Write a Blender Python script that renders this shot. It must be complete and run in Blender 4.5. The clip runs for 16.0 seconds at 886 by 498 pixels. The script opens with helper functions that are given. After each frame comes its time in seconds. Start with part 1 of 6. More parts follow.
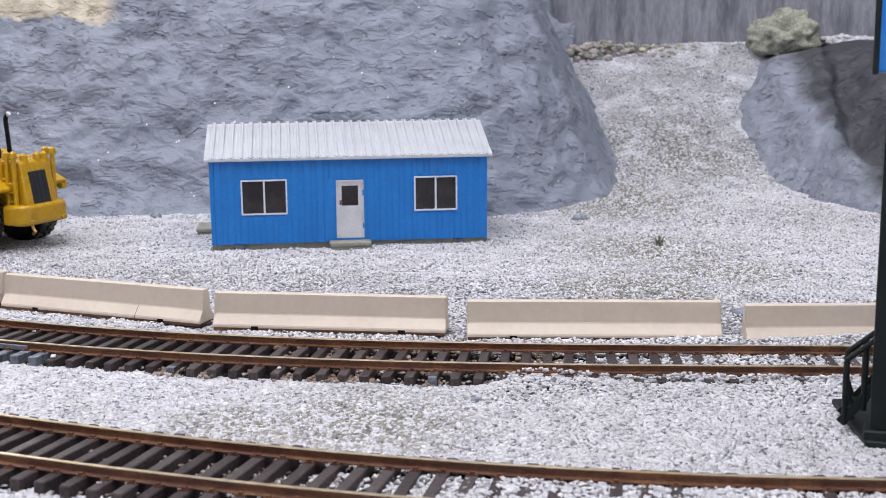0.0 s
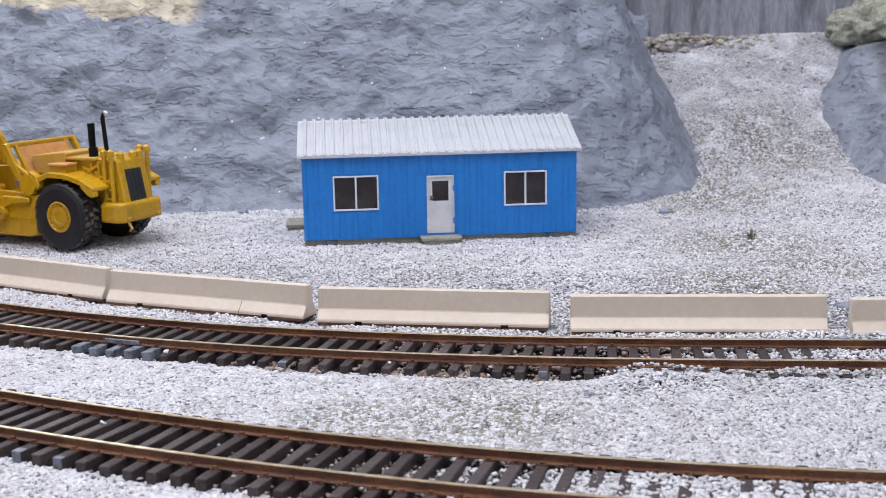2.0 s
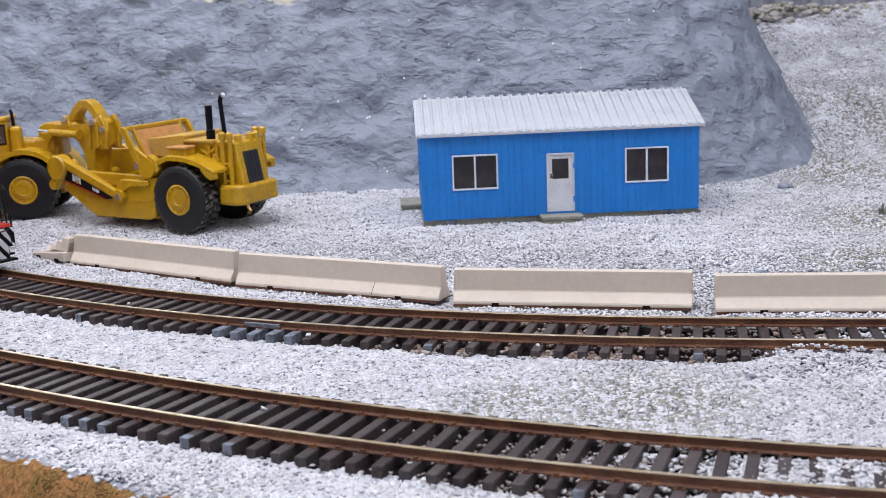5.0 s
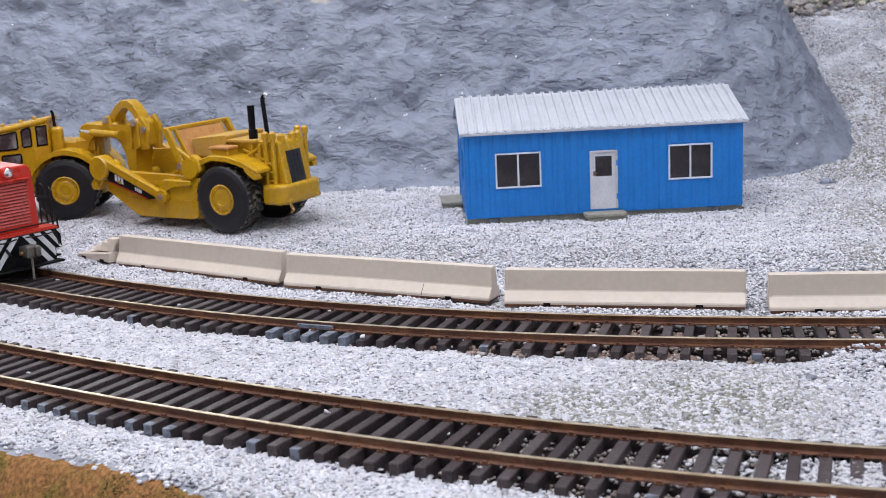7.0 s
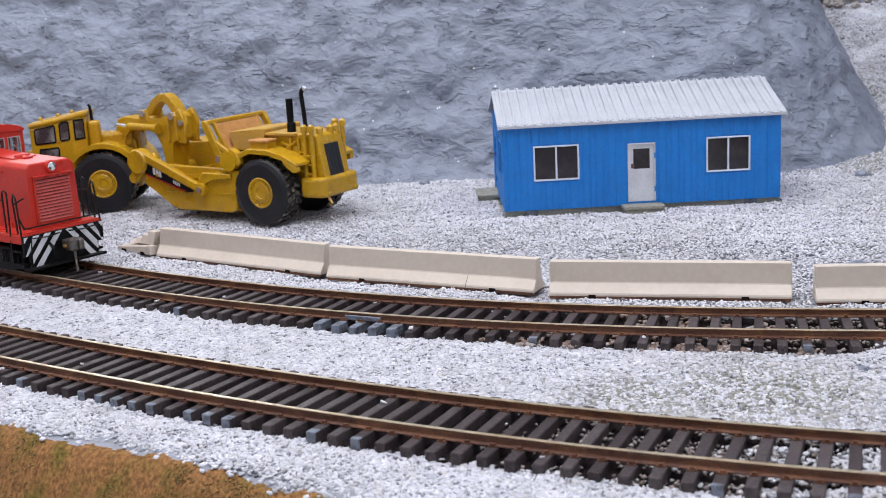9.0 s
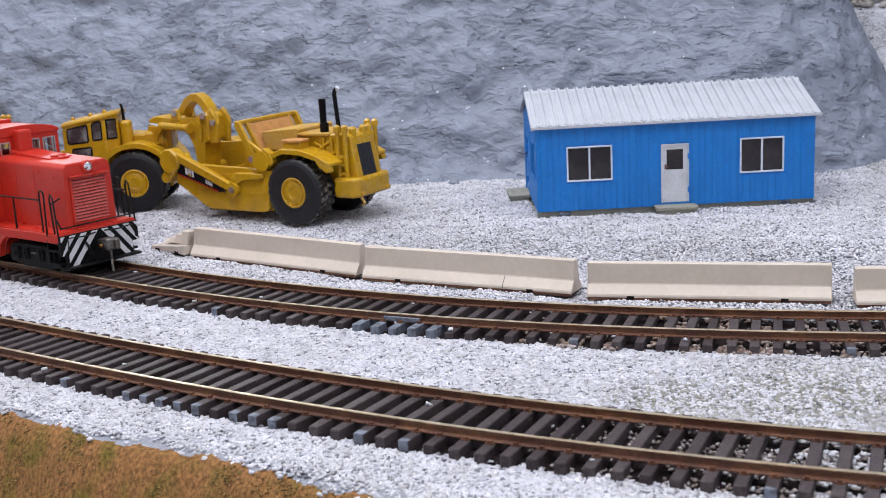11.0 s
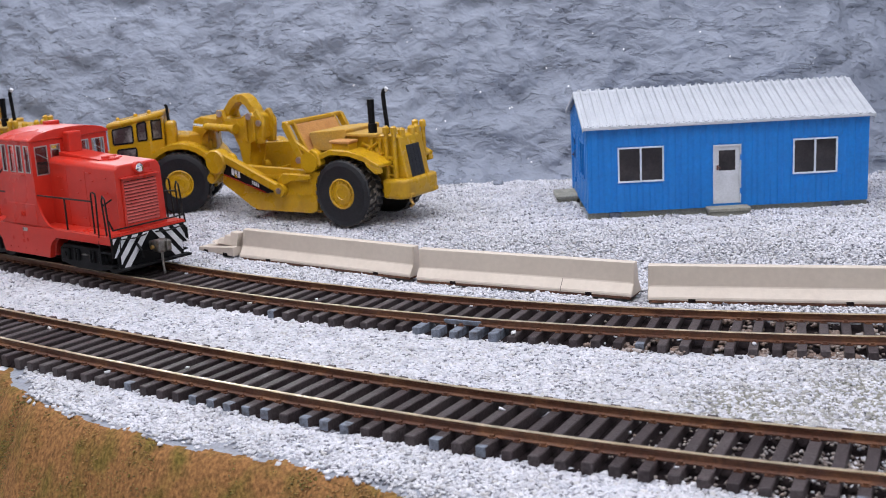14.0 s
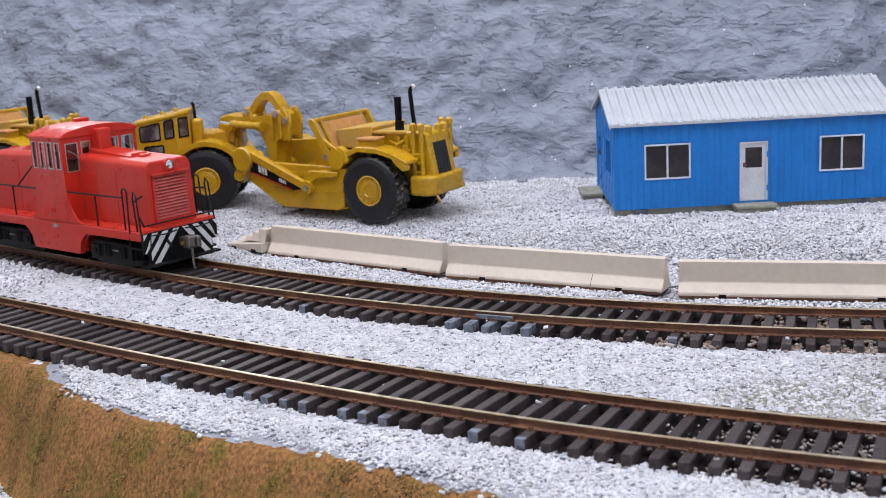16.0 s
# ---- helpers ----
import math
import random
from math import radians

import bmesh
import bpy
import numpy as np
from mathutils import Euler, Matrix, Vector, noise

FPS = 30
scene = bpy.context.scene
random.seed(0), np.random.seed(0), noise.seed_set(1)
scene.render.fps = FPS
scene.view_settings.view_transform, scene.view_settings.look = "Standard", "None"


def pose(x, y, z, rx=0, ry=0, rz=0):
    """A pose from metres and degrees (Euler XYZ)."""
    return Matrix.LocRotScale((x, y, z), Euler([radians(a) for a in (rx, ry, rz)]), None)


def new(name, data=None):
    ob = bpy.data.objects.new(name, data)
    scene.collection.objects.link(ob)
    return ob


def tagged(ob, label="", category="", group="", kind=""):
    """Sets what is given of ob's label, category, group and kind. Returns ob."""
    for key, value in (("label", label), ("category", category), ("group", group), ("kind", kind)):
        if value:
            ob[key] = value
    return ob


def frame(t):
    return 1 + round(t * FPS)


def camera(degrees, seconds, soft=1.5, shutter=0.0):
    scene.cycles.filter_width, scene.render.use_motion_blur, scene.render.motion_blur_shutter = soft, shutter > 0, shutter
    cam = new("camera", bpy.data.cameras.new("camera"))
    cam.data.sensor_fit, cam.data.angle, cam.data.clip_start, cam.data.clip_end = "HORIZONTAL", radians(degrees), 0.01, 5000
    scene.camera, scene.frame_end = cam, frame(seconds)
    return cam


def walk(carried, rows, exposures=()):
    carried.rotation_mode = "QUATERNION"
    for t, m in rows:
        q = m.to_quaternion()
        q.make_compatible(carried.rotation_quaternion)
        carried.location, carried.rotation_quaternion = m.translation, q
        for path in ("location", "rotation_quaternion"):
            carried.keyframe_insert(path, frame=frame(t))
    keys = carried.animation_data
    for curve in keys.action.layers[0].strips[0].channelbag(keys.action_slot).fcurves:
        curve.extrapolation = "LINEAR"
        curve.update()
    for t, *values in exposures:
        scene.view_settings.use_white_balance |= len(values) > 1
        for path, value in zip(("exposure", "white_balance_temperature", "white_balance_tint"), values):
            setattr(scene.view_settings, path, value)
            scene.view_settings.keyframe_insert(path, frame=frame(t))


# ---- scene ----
# A model railway at its true size. Lengths below are in millimetres, MM turns them into metres.
MM = 0.001
cam = camera(40.43, 16.0, soft=0.8)
cam.data.dof.use_dof = True
cam.data.dof.focus_distance, cam.data.dof.aperture_fstop = 0.30, 52.0
# seconds, eye in metres, yaw, pitch, roll
ROWS = [
    (0.0, 0.15233, -0.27428, 0.07624, 19.074, -10.381, -0.644),
    (0.5, 0.14918, -0.27531, 0.07647, 19.553, -10.413, -0.77),
    (1.0, 0.14624, -0.27729, 0.0773, 20.29, -10.496, -0.944),
    (1.5, 0.14396, -0.27925, 0.07781, 20.992, -10.643, -1.189),
    (2.0, 0.14058, -0.28063, 0.07763, 21.477, -10.708, -1.346),
    (2.5, 0.13616, -0.28175, 0.07905, 22.126, -10.771, -1.585),
    (3.0, 0.13438, -0.28215, 0.08009, 22.304, -10.786, -1.683),
    (3.5, 0.13114, -0.28316, 0.07894, 22.632, -10.862, -1.85),
    (4.0, 0.12648, -0.28373, 0.07716, 23.308, -11.225, -2.044),
    (6.5, 0.11507, -0.28561, 0.08142, 25.0, -12.083, -3.003),
    (7.0, 0.11232, -0.28739, 0.08136, 25.119, -12.16, -3.032),
    (7.5, 0.11, -0.29016, 0.0817, 25.4, -12.243, -3.118),
    (8.0, 0.10687, -0.2907, 0.08194, 25.569, -12.344, -3.143),
    (8.5, 0.10535, -0.29158, 0.08157, 25.627, -12.365, -3.141),
    (9.0, 0.10504, -0.29246, 0.0817, 25.673, -12.422, -3.187),
    (11.5, 0.0973, -0.29583, 0.08314, 26.42, -12.531, -3.172),
    (12.0, 0.0953, -0.29645, 0.08326, 26.482, -12.567, -3.183),
    (12.5, 0.09325, -0.29754, 0.08377, 26.562, -12.556, -3.231),
    (13.0, 0.09154, -0.29754, 0.08379, 26.741, -12.583, -3.255),
    (13.5, 0.08933, -0.2983, 0.08375, 26.915, -12.567, -3.299),
    (14.0, 0.08787, -0.29816, 0.08423, 26.966, -12.563, -3.296),
    (14.5, 0.08745, -0.29897, 0.08456, 26.991, -12.589, -3.293),
    (15.0, 0.08702, -0.29936, 0.08418, 27.048, -12.588, -3.281),
    (15.5, 0.08555, -0.30046, 0.08386, 27.135, -12.56, -3.285),
    (16.0, 0.08391, -0.30225, 0.08355, 27.47, -12.489, -3.347),
]
walk(cam, [(t, pose(x, y, z, 0, 0, yaw) @ pose(0, 0, 0, 90 + pitch) @ pose(0, 0, 0, 0, 0, roll)) for t, x, y, z, yaw, pitch, roll in ROWS], exposures=[(0.0, 0.10, 6800, 10), (1.5, 0.09, 6700, 10), (4.0, 0.07, 6560, 10), (9.0, 0.04, 6500, 10), (16.0, 0.04, 6500, 10)])

# ---------------------------------------------------------------- light
world = bpy.data.worlds.new("room_air")
world.use_nodes = True
world.node_tree.nodes["Background"].inputs["Color"].default_value = (0.80, 0.86, 1.0, 1)
world.node_tree.nodes["Background"].inputs["Strength"].default_value = 0.15
scene.world = world


def ceiling_lamp(x, y, z, sx, sy, watts, colour=(0.94, 0.94, 1.0)):
    lamp = bpy.data.lights.new("ceiling_lamp", "AREA")
    lamp.shape, lamp.size, lamp.size_y, lamp.energy, lamp.color = "RECTANGLE", sx, sy, watts, colour
    ob = new("ceiling_lamp", lamp)
    ob.matrix_basis = pose(x, y, z)
    return ob


ceiling_lamp(-0.33, 0.02, 0.74, 0.60, 0.16, 4.1, (0.895, 0.915, 1.0))
ceiling_lamp(0.05, -0.34, 0.74, 0.60, 0.16, 3.65, (0.895, 0.915, 1.0))
ceiling_lamp(0.42, 0.05, 0.74, 0.40, 0.16, 1.85, (0.895, 0.915, 1.0))
# a low strip lamp at the back, added for the source the rail heads mirror
back_lamp = ceiling_lamp(0, 0, 0, 0.34, 0.06, 0.72, (0.93, 0.95, 1.0))
back_lamp.matrix_basis = pose(-0.35, 0.335, 0.195, -72, 0, 26)

# ---------------------------------------------------------------- materials


def material(name, colour, rough=0.6, metal=0.0, spots=None, amount=0.3, size=1.0, grain=0.15, bump=0.1, bump_size=0.5, spec=0.5, coat=0.0, per="none", steps=None, stretch=(1, 1, 1), stains=()):
    """A surface with large stains (size, in mm) towards the colour spots, a fine grain, and relief."""
    m = bpy.data.materials.new(name)
    m.use_nodes = True
    nt = m.node_tree
    n, l = nt.nodes, nt.links
    b = n["Principled BSDF"]
    b.inputs["Roughness"].default_value, b.inputs["Metallic"].default_value = rough, metal
    b.inputs["Specular IOR Level"].default_value = spec
    b.inputs["Coat Weight"].default_value = coat
    geo = n.new("ShaderNodeNewGeometry")
    big, fine, rel = (n.new("ShaderNodeTexNoise") for _ in range(3))
    place = n.new("ShaderNodeMapping")
    place.inputs["Scale"].default_value = stretch
    l.new(geo.outputs["Position"], place.inputs["Vector"])
    for tex, mm, detail in ((big, size, 5), (fine, size * 0.12, 3), (rel, bump_size, 4)):
        l.new(place.outputs["Vector"], tex.inputs["Vector"])
        tex.inputs["Scale"].default_value = 1.0 / (mm * MM)
        tex.inputs["Detail"].default_value = detail
    base = None
    if per in ("island", "object"):
        ramp = n.new("ShaderNodeValToRGB")
        source = geo.outputs["Random Per Island"]
        if per == "object":
            info = n.new("ShaderNodeObjectInfo")
            source = info.outputs["Random"]
        l.new(source, ramp.inputs["Fac"])
        while len(ramp.color_ramp.elements) < len(steps):
            ramp.color_ramp.elements.new(0.5)
        for e, (at, c) in zip(ramp.color_ramp.elements, steps):
            e.position, e.color = at, (*c, 1)
        base = ramp.outputs["Color"]
    mix = n.new("ShaderNodeMix")
    mix.data_type = "RGBA"
    mask = n.new("ShaderNodeMapRange")
    mask.inputs["From Min"].default_value, mask.inputs["From Max"].default_value = 0.45, 0.72
    mask.inputs["To Max"].default_value = amount
    l.new(big.outputs["Fac"], mask.inputs["Value"])
    fac = mask.outputs["Result"]
    dirty = rel.outputs["Fac"]
    if stains:
        spread, rest, pick = (n.new("ShaderNodeMath") for _ in range(3))
        spread.operation, rest.operation, pick.operation = "MULTIPLY", "FRACT", "GREATER_THAN"
        spread.inputs[1].default_value, pick.inputs[1].default_value = 61.7, 0.58
        l.new(geo.outputs["Random Per Island"], spread.inputs[0])
        l.new(spread.outputs["Value"], rest.inputs[0])
        l.new(rest.outputs["Value"], pick.inputs[0])
        dirty = pick.outputs["Value"]
    for sx, sy, sz, sr in stains:
        far = n.new("ShaderNodeVectorMath")
        far.operation = "DISTANCE"
        far.inputs[1].default_value = (sx * MM, sy * MM, sz * MM)
        l.new(geo.outputs["Position"], far.inputs[0])
        fade = n.new("ShaderNodeMapRange")
        fade.interpolation_type = "SMOOTHSTEP"
        fade.inputs["From Min"].default_value, fade.inputs["From Max"].default_value = sr * MM, sr * 0.1 * MM
        fade.inputs["To Max"].default_value = 0.9
        l.new(far.outputs["Value"], fade.inputs["Value"])
        speck = n.new("ShaderNodeMath")
        speck.operation = "MULTIPLY"
        l.new(fade.outputs["Result"], speck.inputs[0])
        l.new(dirty, speck.inputs[1])
        most = n.new("ShaderNodeMath")
        most.operation = "MAXIMUM"
        l.new(fac, most.inputs[0])
        l.new(speck.outputs["Value"], most.inputs[1])
        fac = most.outputs["Value"]
    l.new(fac, mix.inputs["Factor"])
    if base is None:
        mix.inputs["A"].default_value = (*colour, 1)
    else:
        l.new(base, mix.inputs["A"])
    mix.inputs["B"].default_value = (*(spots or [c * 0.6 for c in colour]), 1)
    hsv = n.new("ShaderNodeHueSaturation")
    gr = n.new("ShaderNodeMapRange")
    gr.inputs["From Min"].default_value, gr.inputs["From Max"].default_value = 0.3, 0.7
    gr.inputs["To Min"].default_value, gr.inputs["To Max"].default_value = 1 - grain, 1 + grain
    l.new(fine.outputs["Fac"], gr.inputs["Value"])
    l.new(gr.outputs["Result"], hsv.inputs["Value"])
    l.new(mix.outputs["Result"], hsv.inputs["Color"])
    l.new(hsv.outputs["Color"], b.inputs["Base Color"])
    rr = n.new("ShaderNodeMapRange")
    rr.inputs["To Min"].default_value, rr.inputs["To Max"].default_value = max(0.02, rough - 0.12), min(1, rough + 0.12)
    l.new(big.outputs["Fac"], rr.inputs["Value"])
    l.new(rr.outputs["Result"], b.inputs["Roughness"])
    if bump:
        bu = n.new("ShaderNodeBump")
        bu.inputs["Strength"].default_value = min(1, bump * 2)
        bu.inputs["Distance"].default_value = bump_size * MM * 0.5
        l.new(rel.outputs["Fac"], bu.inputs["Height"])
        l.new(bu.outputs["Normal"], b.inputs["Normal"])
    return m


def glass_material(name, tint, rough=0.05):
    m = bpy.data.materials.new(name)
    m.use_nodes = True
    b = m.node_tree.nodes["Principled BSDF"]
    b.inputs["Base Color"].default_value = (*tint, 1)
    b.inputs["Roughness"].default_value = rough
    b.inputs["Transmission Weight"].default_value = 1.0
    b.inputs["IOR"].default_value = 1.45
    return m


STONES = [(0.0, (0.545, 0.540, 0.595)), (0.22, (0.640, 0.625, 0.668)), (0.45, (0.590, 0.580, 0.628)), (0.60, (0.485, 0.492, 0.552)), (0.74, (0.668, 0.652, 0.680)), (0.84, (0.365, 0.372, 0.428)), (0.92, (0.560, 0.535, 0.530)), (0.97, (0.170, 0.168, 0.195))]
STAINS = [(64, -64, 0, 40), (40, -76, 0, 26), (98, 40, 6, 40), (92, 100, 8, 48), (72, 178, 12, 52), (80, 238, 28, 60), (118, 70, 6, 36)]
M_GRAVEL = material("crushed_stone", (0.7, 0.7, 0.7), 0.72, spots=(0.22, 0.21, 0.165), amount=0.22, size=40, grain=0.12, bump=0.1, bump_size=0.35, per="island", steps=STONES, stains=STAINS)
M_BED = material("glued_sand", (0.46, 0.475, 0.52), 0.85, spots=(0.34, 0.35, 0.38), amount=0.6, size=30, grain=0.25, bump=0.5, bump_size=0.9)


def rock_material(name, colour, dark, tan_top=False, shaded_end=False):
    """Plaster laid on in strokes: soft folds, pits with shade painted in, pale ridges and small white chips."""
    m = bpy.data.materials.new(name)
    m.use_nodes = True
    nt = m.node_tree
    n, l = nt.nodes, nt.links
    b = n["Principled BSDF"]
    b.inputs["Roughness"].default_value = 0.58
    geo = n.new("ShaderNodeNewGeometry")

    def tex(mm, stretch, detail, rough=0.55, twist=0.6):
        p = n.new("ShaderNodeMapping")
        p.inputs["Scale"].default_value = stretch
        p.inputs["Rotation"].default_value = (0, 0.22, 0)
        l.new(geo.outputs["Position"], p.inputs["Vector"])
        t = n.new("ShaderNodeTexNoise")
        t.inputs["Scale"].default_value = 1 / (mm * MM)
        t.inputs["Detail"].default_value, t.inputs["Roughness"].default_value, t.inputs["Distortion"].default_value = detail, rough, twist
        l.new(p.outputs["Vector"], t.inputs["Vector"])
        return t.outputs["Fac"]

    def span(fac, a, b_, lo=0.0, hi=1.0):
        r = n.new("ShaderNodeMapRange")
        r.inputs["From Min"].default_value, r.inputs["From Max"].default_value = a, b_
        r.inputs["To Min"].default_value, r.inputs["To Max"].default_value = lo, hi
        l.new(fac, r.inputs["Value"])
        return r.outputs["Result"]

    def blend(a, colour_b, fac):
        x = n.new("ShaderNodeMix")
        x.data_type = "RGBA"
        l.new(fac, x.inputs["Factor"])
        if isinstance(a, tuple):
            x.inputs["A"].default_value = (*a, 1)
        else:
            l.new(a, x.inputs["A"])
        x.inputs["B"].default_value = (*colour_b, 1)
        return x.outputs["Result"]

    def combine(kind, a, b_):
        x = n.new("ShaderNodeMath")
        x.operation = kind
        for i, v in enumerate((a, b_)):
            if isinstance(v, float):
                x.inputs[i].default_value = v
            else:
                l.new(v, x.inputs[i])
        return x.outputs["Value"]

    def tears(fac, steps, broken, wide):
        """Plaster pulled up in steps: the height of the steps, and the thin dark line under each, broken into short pieces."""
        t = combine("MULTIPLY", fac, float(steps))
        part_ = combine("FRACT", t, 0.0)
        lift = combine("ADD", combine("FLOOR", t, 0.0), span(part_, 0.0, wide))
        line = combine("MULTIPLY", span(part_, wide, 0.0), span(part_, 0.0, wide * 0.35))
        return combine("DIVIDE", lift, float(steps)), combine("MULTIPLY", line, broken)

    folds = tex(17, (0.9, 1, 1.15), 4, 0.5, 0.3)
    strokes = tex(7.5, (0.75, 1, 1.15), 3, 0.5, 0.3)
    grit = tex(1.6, (0.8, 1, 1.2), 3, 0.55, 0.2)
    clouds = tex(60, (1, 1, 1), 4)
    there = span(tex(9.0, (0.45, 1, 1.2), 3, 0.6, 0.3), 0.58, 0.64)
    rough_here = span(tex(24, (0.8, 1, 1.1), 3, 0.55, 0.4), 0.40, 0.60, 0.26, 0.9)
    chipped = combine("MULTIPLY", span(tex(5.6, (0.52, 1, 1.5), 3, 0.55, 0.5), 0.412, 0.382), rough_here)
    nicked = combine("MULTIPLY", span(tex(3.3, (0.5, 1, 1.5), 2, 0.55, 0.4), 0.372, 0.335), rough_here)
    lift_c, lines = tears(tex(16, (0.10, 0.5, 1.7), 2, 0.5, 0.15), 12, there, 0.14)
    c = blend(colour, dark, span(clouds, 0.42, 0.68, 0, 0.22))
    c = blend(c, tuple(k * 1.22 for k in colour), span(strokes, 0.50, 0.70, 0, 0.6))
    # folds, chips and nicks: shade of the relief put darker into the colour
    c = blend(c, tuple(k * 0.75 for k in dark), span(folds, 0.40, 0.28, 0, 0.10))
    c = blend(c, tuple(k * 0.55 for k in dark), span(chipped, 0.0, 1.0, 0, 0.30))
    c = blend(c, tuple(k * 0.55 for k in dark), span(nicked, 0.0, 1.0, 0, 0.38))
    c = blend(c, tuple(k * 0.42 for k in dark), span(lines, 0.05, 0.7, 0, 0.8))
    chips = n.new("ShaderNodeTexVoronoi")
    chips.inputs["Scale"].default_value = 1 / (3.4 * MM)
    l.new(geo.outputs["Position"], chips.inputs["Vector"])
    crowd = span(tex(7.0, (1, 1, 1), 2, 0.5, 0.2), 0.60, 0.65)
    c = blend(c, (0.78, 0.78, 0.80), combine("MULTIPLY", span(chips.outputs["Distance"], 0.125, 0.085), crowd))
    if tan_top:
        # bare tan plaster above an uneven line at the far end
        def sums(a, mul, add):
            x = n.new("ShaderNodeMath")
            x.operation = "MULTIPLY_ADD"
            l.new(a, x.inputs[0])
            x.inputs[1].default_value = mul
            if isinstance(add, float):
                x.inputs[2].default_value = add
            else:
                l.new(add, x.inputs[2])
            return x.outputs["Value"]
        axes = n.new("ShaderNodeSeparateXYZ")
        l.new(geo.outputs["Position"], axes.inputs["Vector"])
        line = sums(axes.outputs["Z"], 1.0, sums(axes.outputs["X"], 0.08, -0.0702))
        line = sums(folds, 0.030, sums(strokes, 0.010, sums(line, 1.0, -0.020)))
        ends = span(axes.outputs["X"], -0.130, -0.138)
        both = n.new("ShaderNodeMath")
        both.operation = "MULTIPLY"
        l.new(span(line, -0.0012, 0.0012), both.inputs[0])
        l.new(ends, both.inputs[1])
        tint = blend((0.52, 0.46, 0.37), (0.34, 0.30, 0.24), span(strokes, 0.40, 0.65))
        x = n.new("ShaderNodeMix")
        x.data_type = "RGBA"
        l.new(both.outputs["Value"], x.inputs["Factor"])
        l.new(c, x.inputs["A"])
        l.new(tint, x.inputs["B"])
        c = x.outputs["Result"]
    if shaded_end:
        # shade at the far end put into the colour, with a soft ragged edge
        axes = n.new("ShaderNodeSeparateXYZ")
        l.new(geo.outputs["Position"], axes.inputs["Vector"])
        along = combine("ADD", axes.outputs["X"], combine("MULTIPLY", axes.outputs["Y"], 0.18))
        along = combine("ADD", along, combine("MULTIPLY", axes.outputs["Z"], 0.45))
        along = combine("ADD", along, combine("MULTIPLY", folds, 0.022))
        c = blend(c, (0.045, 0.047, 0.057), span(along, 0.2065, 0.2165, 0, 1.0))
    l.new(c, b.inputs["Base Color"])
    height = None
    for fac, k in ((folds, 0.40), (strokes, 0.80), (combine("MULTIPLY", chipped, -1.0), 0.36), (combine("MULTIPLY", nicked, -1.0), 0.20), (combine("MULTIPLY", lift_c, there), 0.12), (combine("MULTIPLY", lines, -1.0), 0.10), (grit, 0.06)):
        mul = n.new("ShaderNodeMath")
        mul.operation = "MULTIPLY_ADD"
        l.new(fac, mul.inputs[0])
        mul.inputs[1].default_value = k
        mul.inputs[2].default_value = 0
        if height is not None:
            l.new(height, mul.inputs[2])
        height = mul.outputs["Value"]
    bu = n.new("ShaderNodeBump")
    bu.inputs["Strength"].default_value, bu.inputs["Distance"].default_value = 0.85, 4.2 * MM
    l.new(height, bu.inputs["Height"])
    l.new(bu.outputs["Normal"], b.inputs["Normal"])
    return m


M_ROCK = rock_material("painted_plaster_rock", (0.220, 0.240, 0.298), (0.148, 0.163, 0.208))
M_ROCKTAN = rock_material("painted_plaster_rock_with_bare_top", (0.206, 0.229, 0.290), (0.138, 0.155, 0.202), True)
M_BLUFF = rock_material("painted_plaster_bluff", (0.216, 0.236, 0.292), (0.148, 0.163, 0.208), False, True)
M_TAN = material("tan_plaster_rock", (0.50, 0.45, 0.36), 0.8, spots=(0.33, 0.29, 0.23), amount=0.7, size=14, grain=0.25, bump=0.4, bump_size=2.0)
M_RUBBLE = material("pinkish_grey_stone", (0.37, 0.335, 0.32), 0.85, spots=(0.27, 0.25, 0.24), amount=0.6, size=4, grain=0.25, bump=0.4, bump_size=1.2)
M_BACK = material("weathered_concrete_board", (0.225, 0.23, 0.272), 0.8, spots=(0.085, 0.09, 0.112), amount=1.0, size=13, grain=0.22, bump=0.2, bump_size=6, stretch=(2.2, 1, 0.4))
M_BOULDER = material("olive_boulder", (0.30, 0.305, 0.255), 0.85, spots=(0.14, 0.145, 0.11), amount=0.9, size=6, grain=0.4, bump=0.6, bump_size=2)
M_TIE = material("dark_plastic_tie", (0.027, 0.0185, 0.0205), 0.5, spots=(0.058, 0.042, 0.045), amount=0.6, size=5, grain=0.3, bump=0.25, bump_size=0.5, spec=0.2, per="object",
                 steps=[(0.0, (0.036, 0.027, 0.029)), (0.5, (0.055, 0.044, 0.046)), (1.0, (0.078, 0.064, 0.066))])
M_TIEGREY = material("grey_painted_tie", (0.15, 0.17, 0.215), 0.6, spots=(0.05, 0.045, 0.05), amount=0.95, size=1.6, grain=0.3, bump=0.25, bump_size=0.5)
M_ROADBED = material("dark_roadbed", (0.012, 0.008, 0.009), 0.95, spots=(0.034, 0.024, 0.023), amount=0.6, size=7, grain=0.5, bump=0.6, bump_size=0.7, spec=0.1)
M_RUST = material("rusty_rail", (0.088, 0.033, 0.018), 0.5, 0.0, spots=(0.175, 0.074, 0.032), amount=0.9, size=7, grain=0.3, bump=0.15, bump_size=0.4)
M_STEEL = material("worn_rail_head", (0.56, 0.47, 0.34), 0.36, 0.7, spots=(0.42, 0.28, 0.15), amount=0.85, size=22, grain=0.2, bump=0.04, bump_size=0.5)
M_CONC = material("cream_plastic_barrier", (0.585, 0.502, 0.428), 0.5, spots=(0.505, 0.423, 0.358), amount=0.5, size=12, grain=0.04, bump=0.05, bump_size=0.6)
M_BLUE = material("blue_painted_siding", (0.004, 0.178, 0.575), 0.40, spots=(0.004, 0.150, 0.49), amount=0.6, size=9, grain=0.07, bump=0.08, bump_size=0.5)
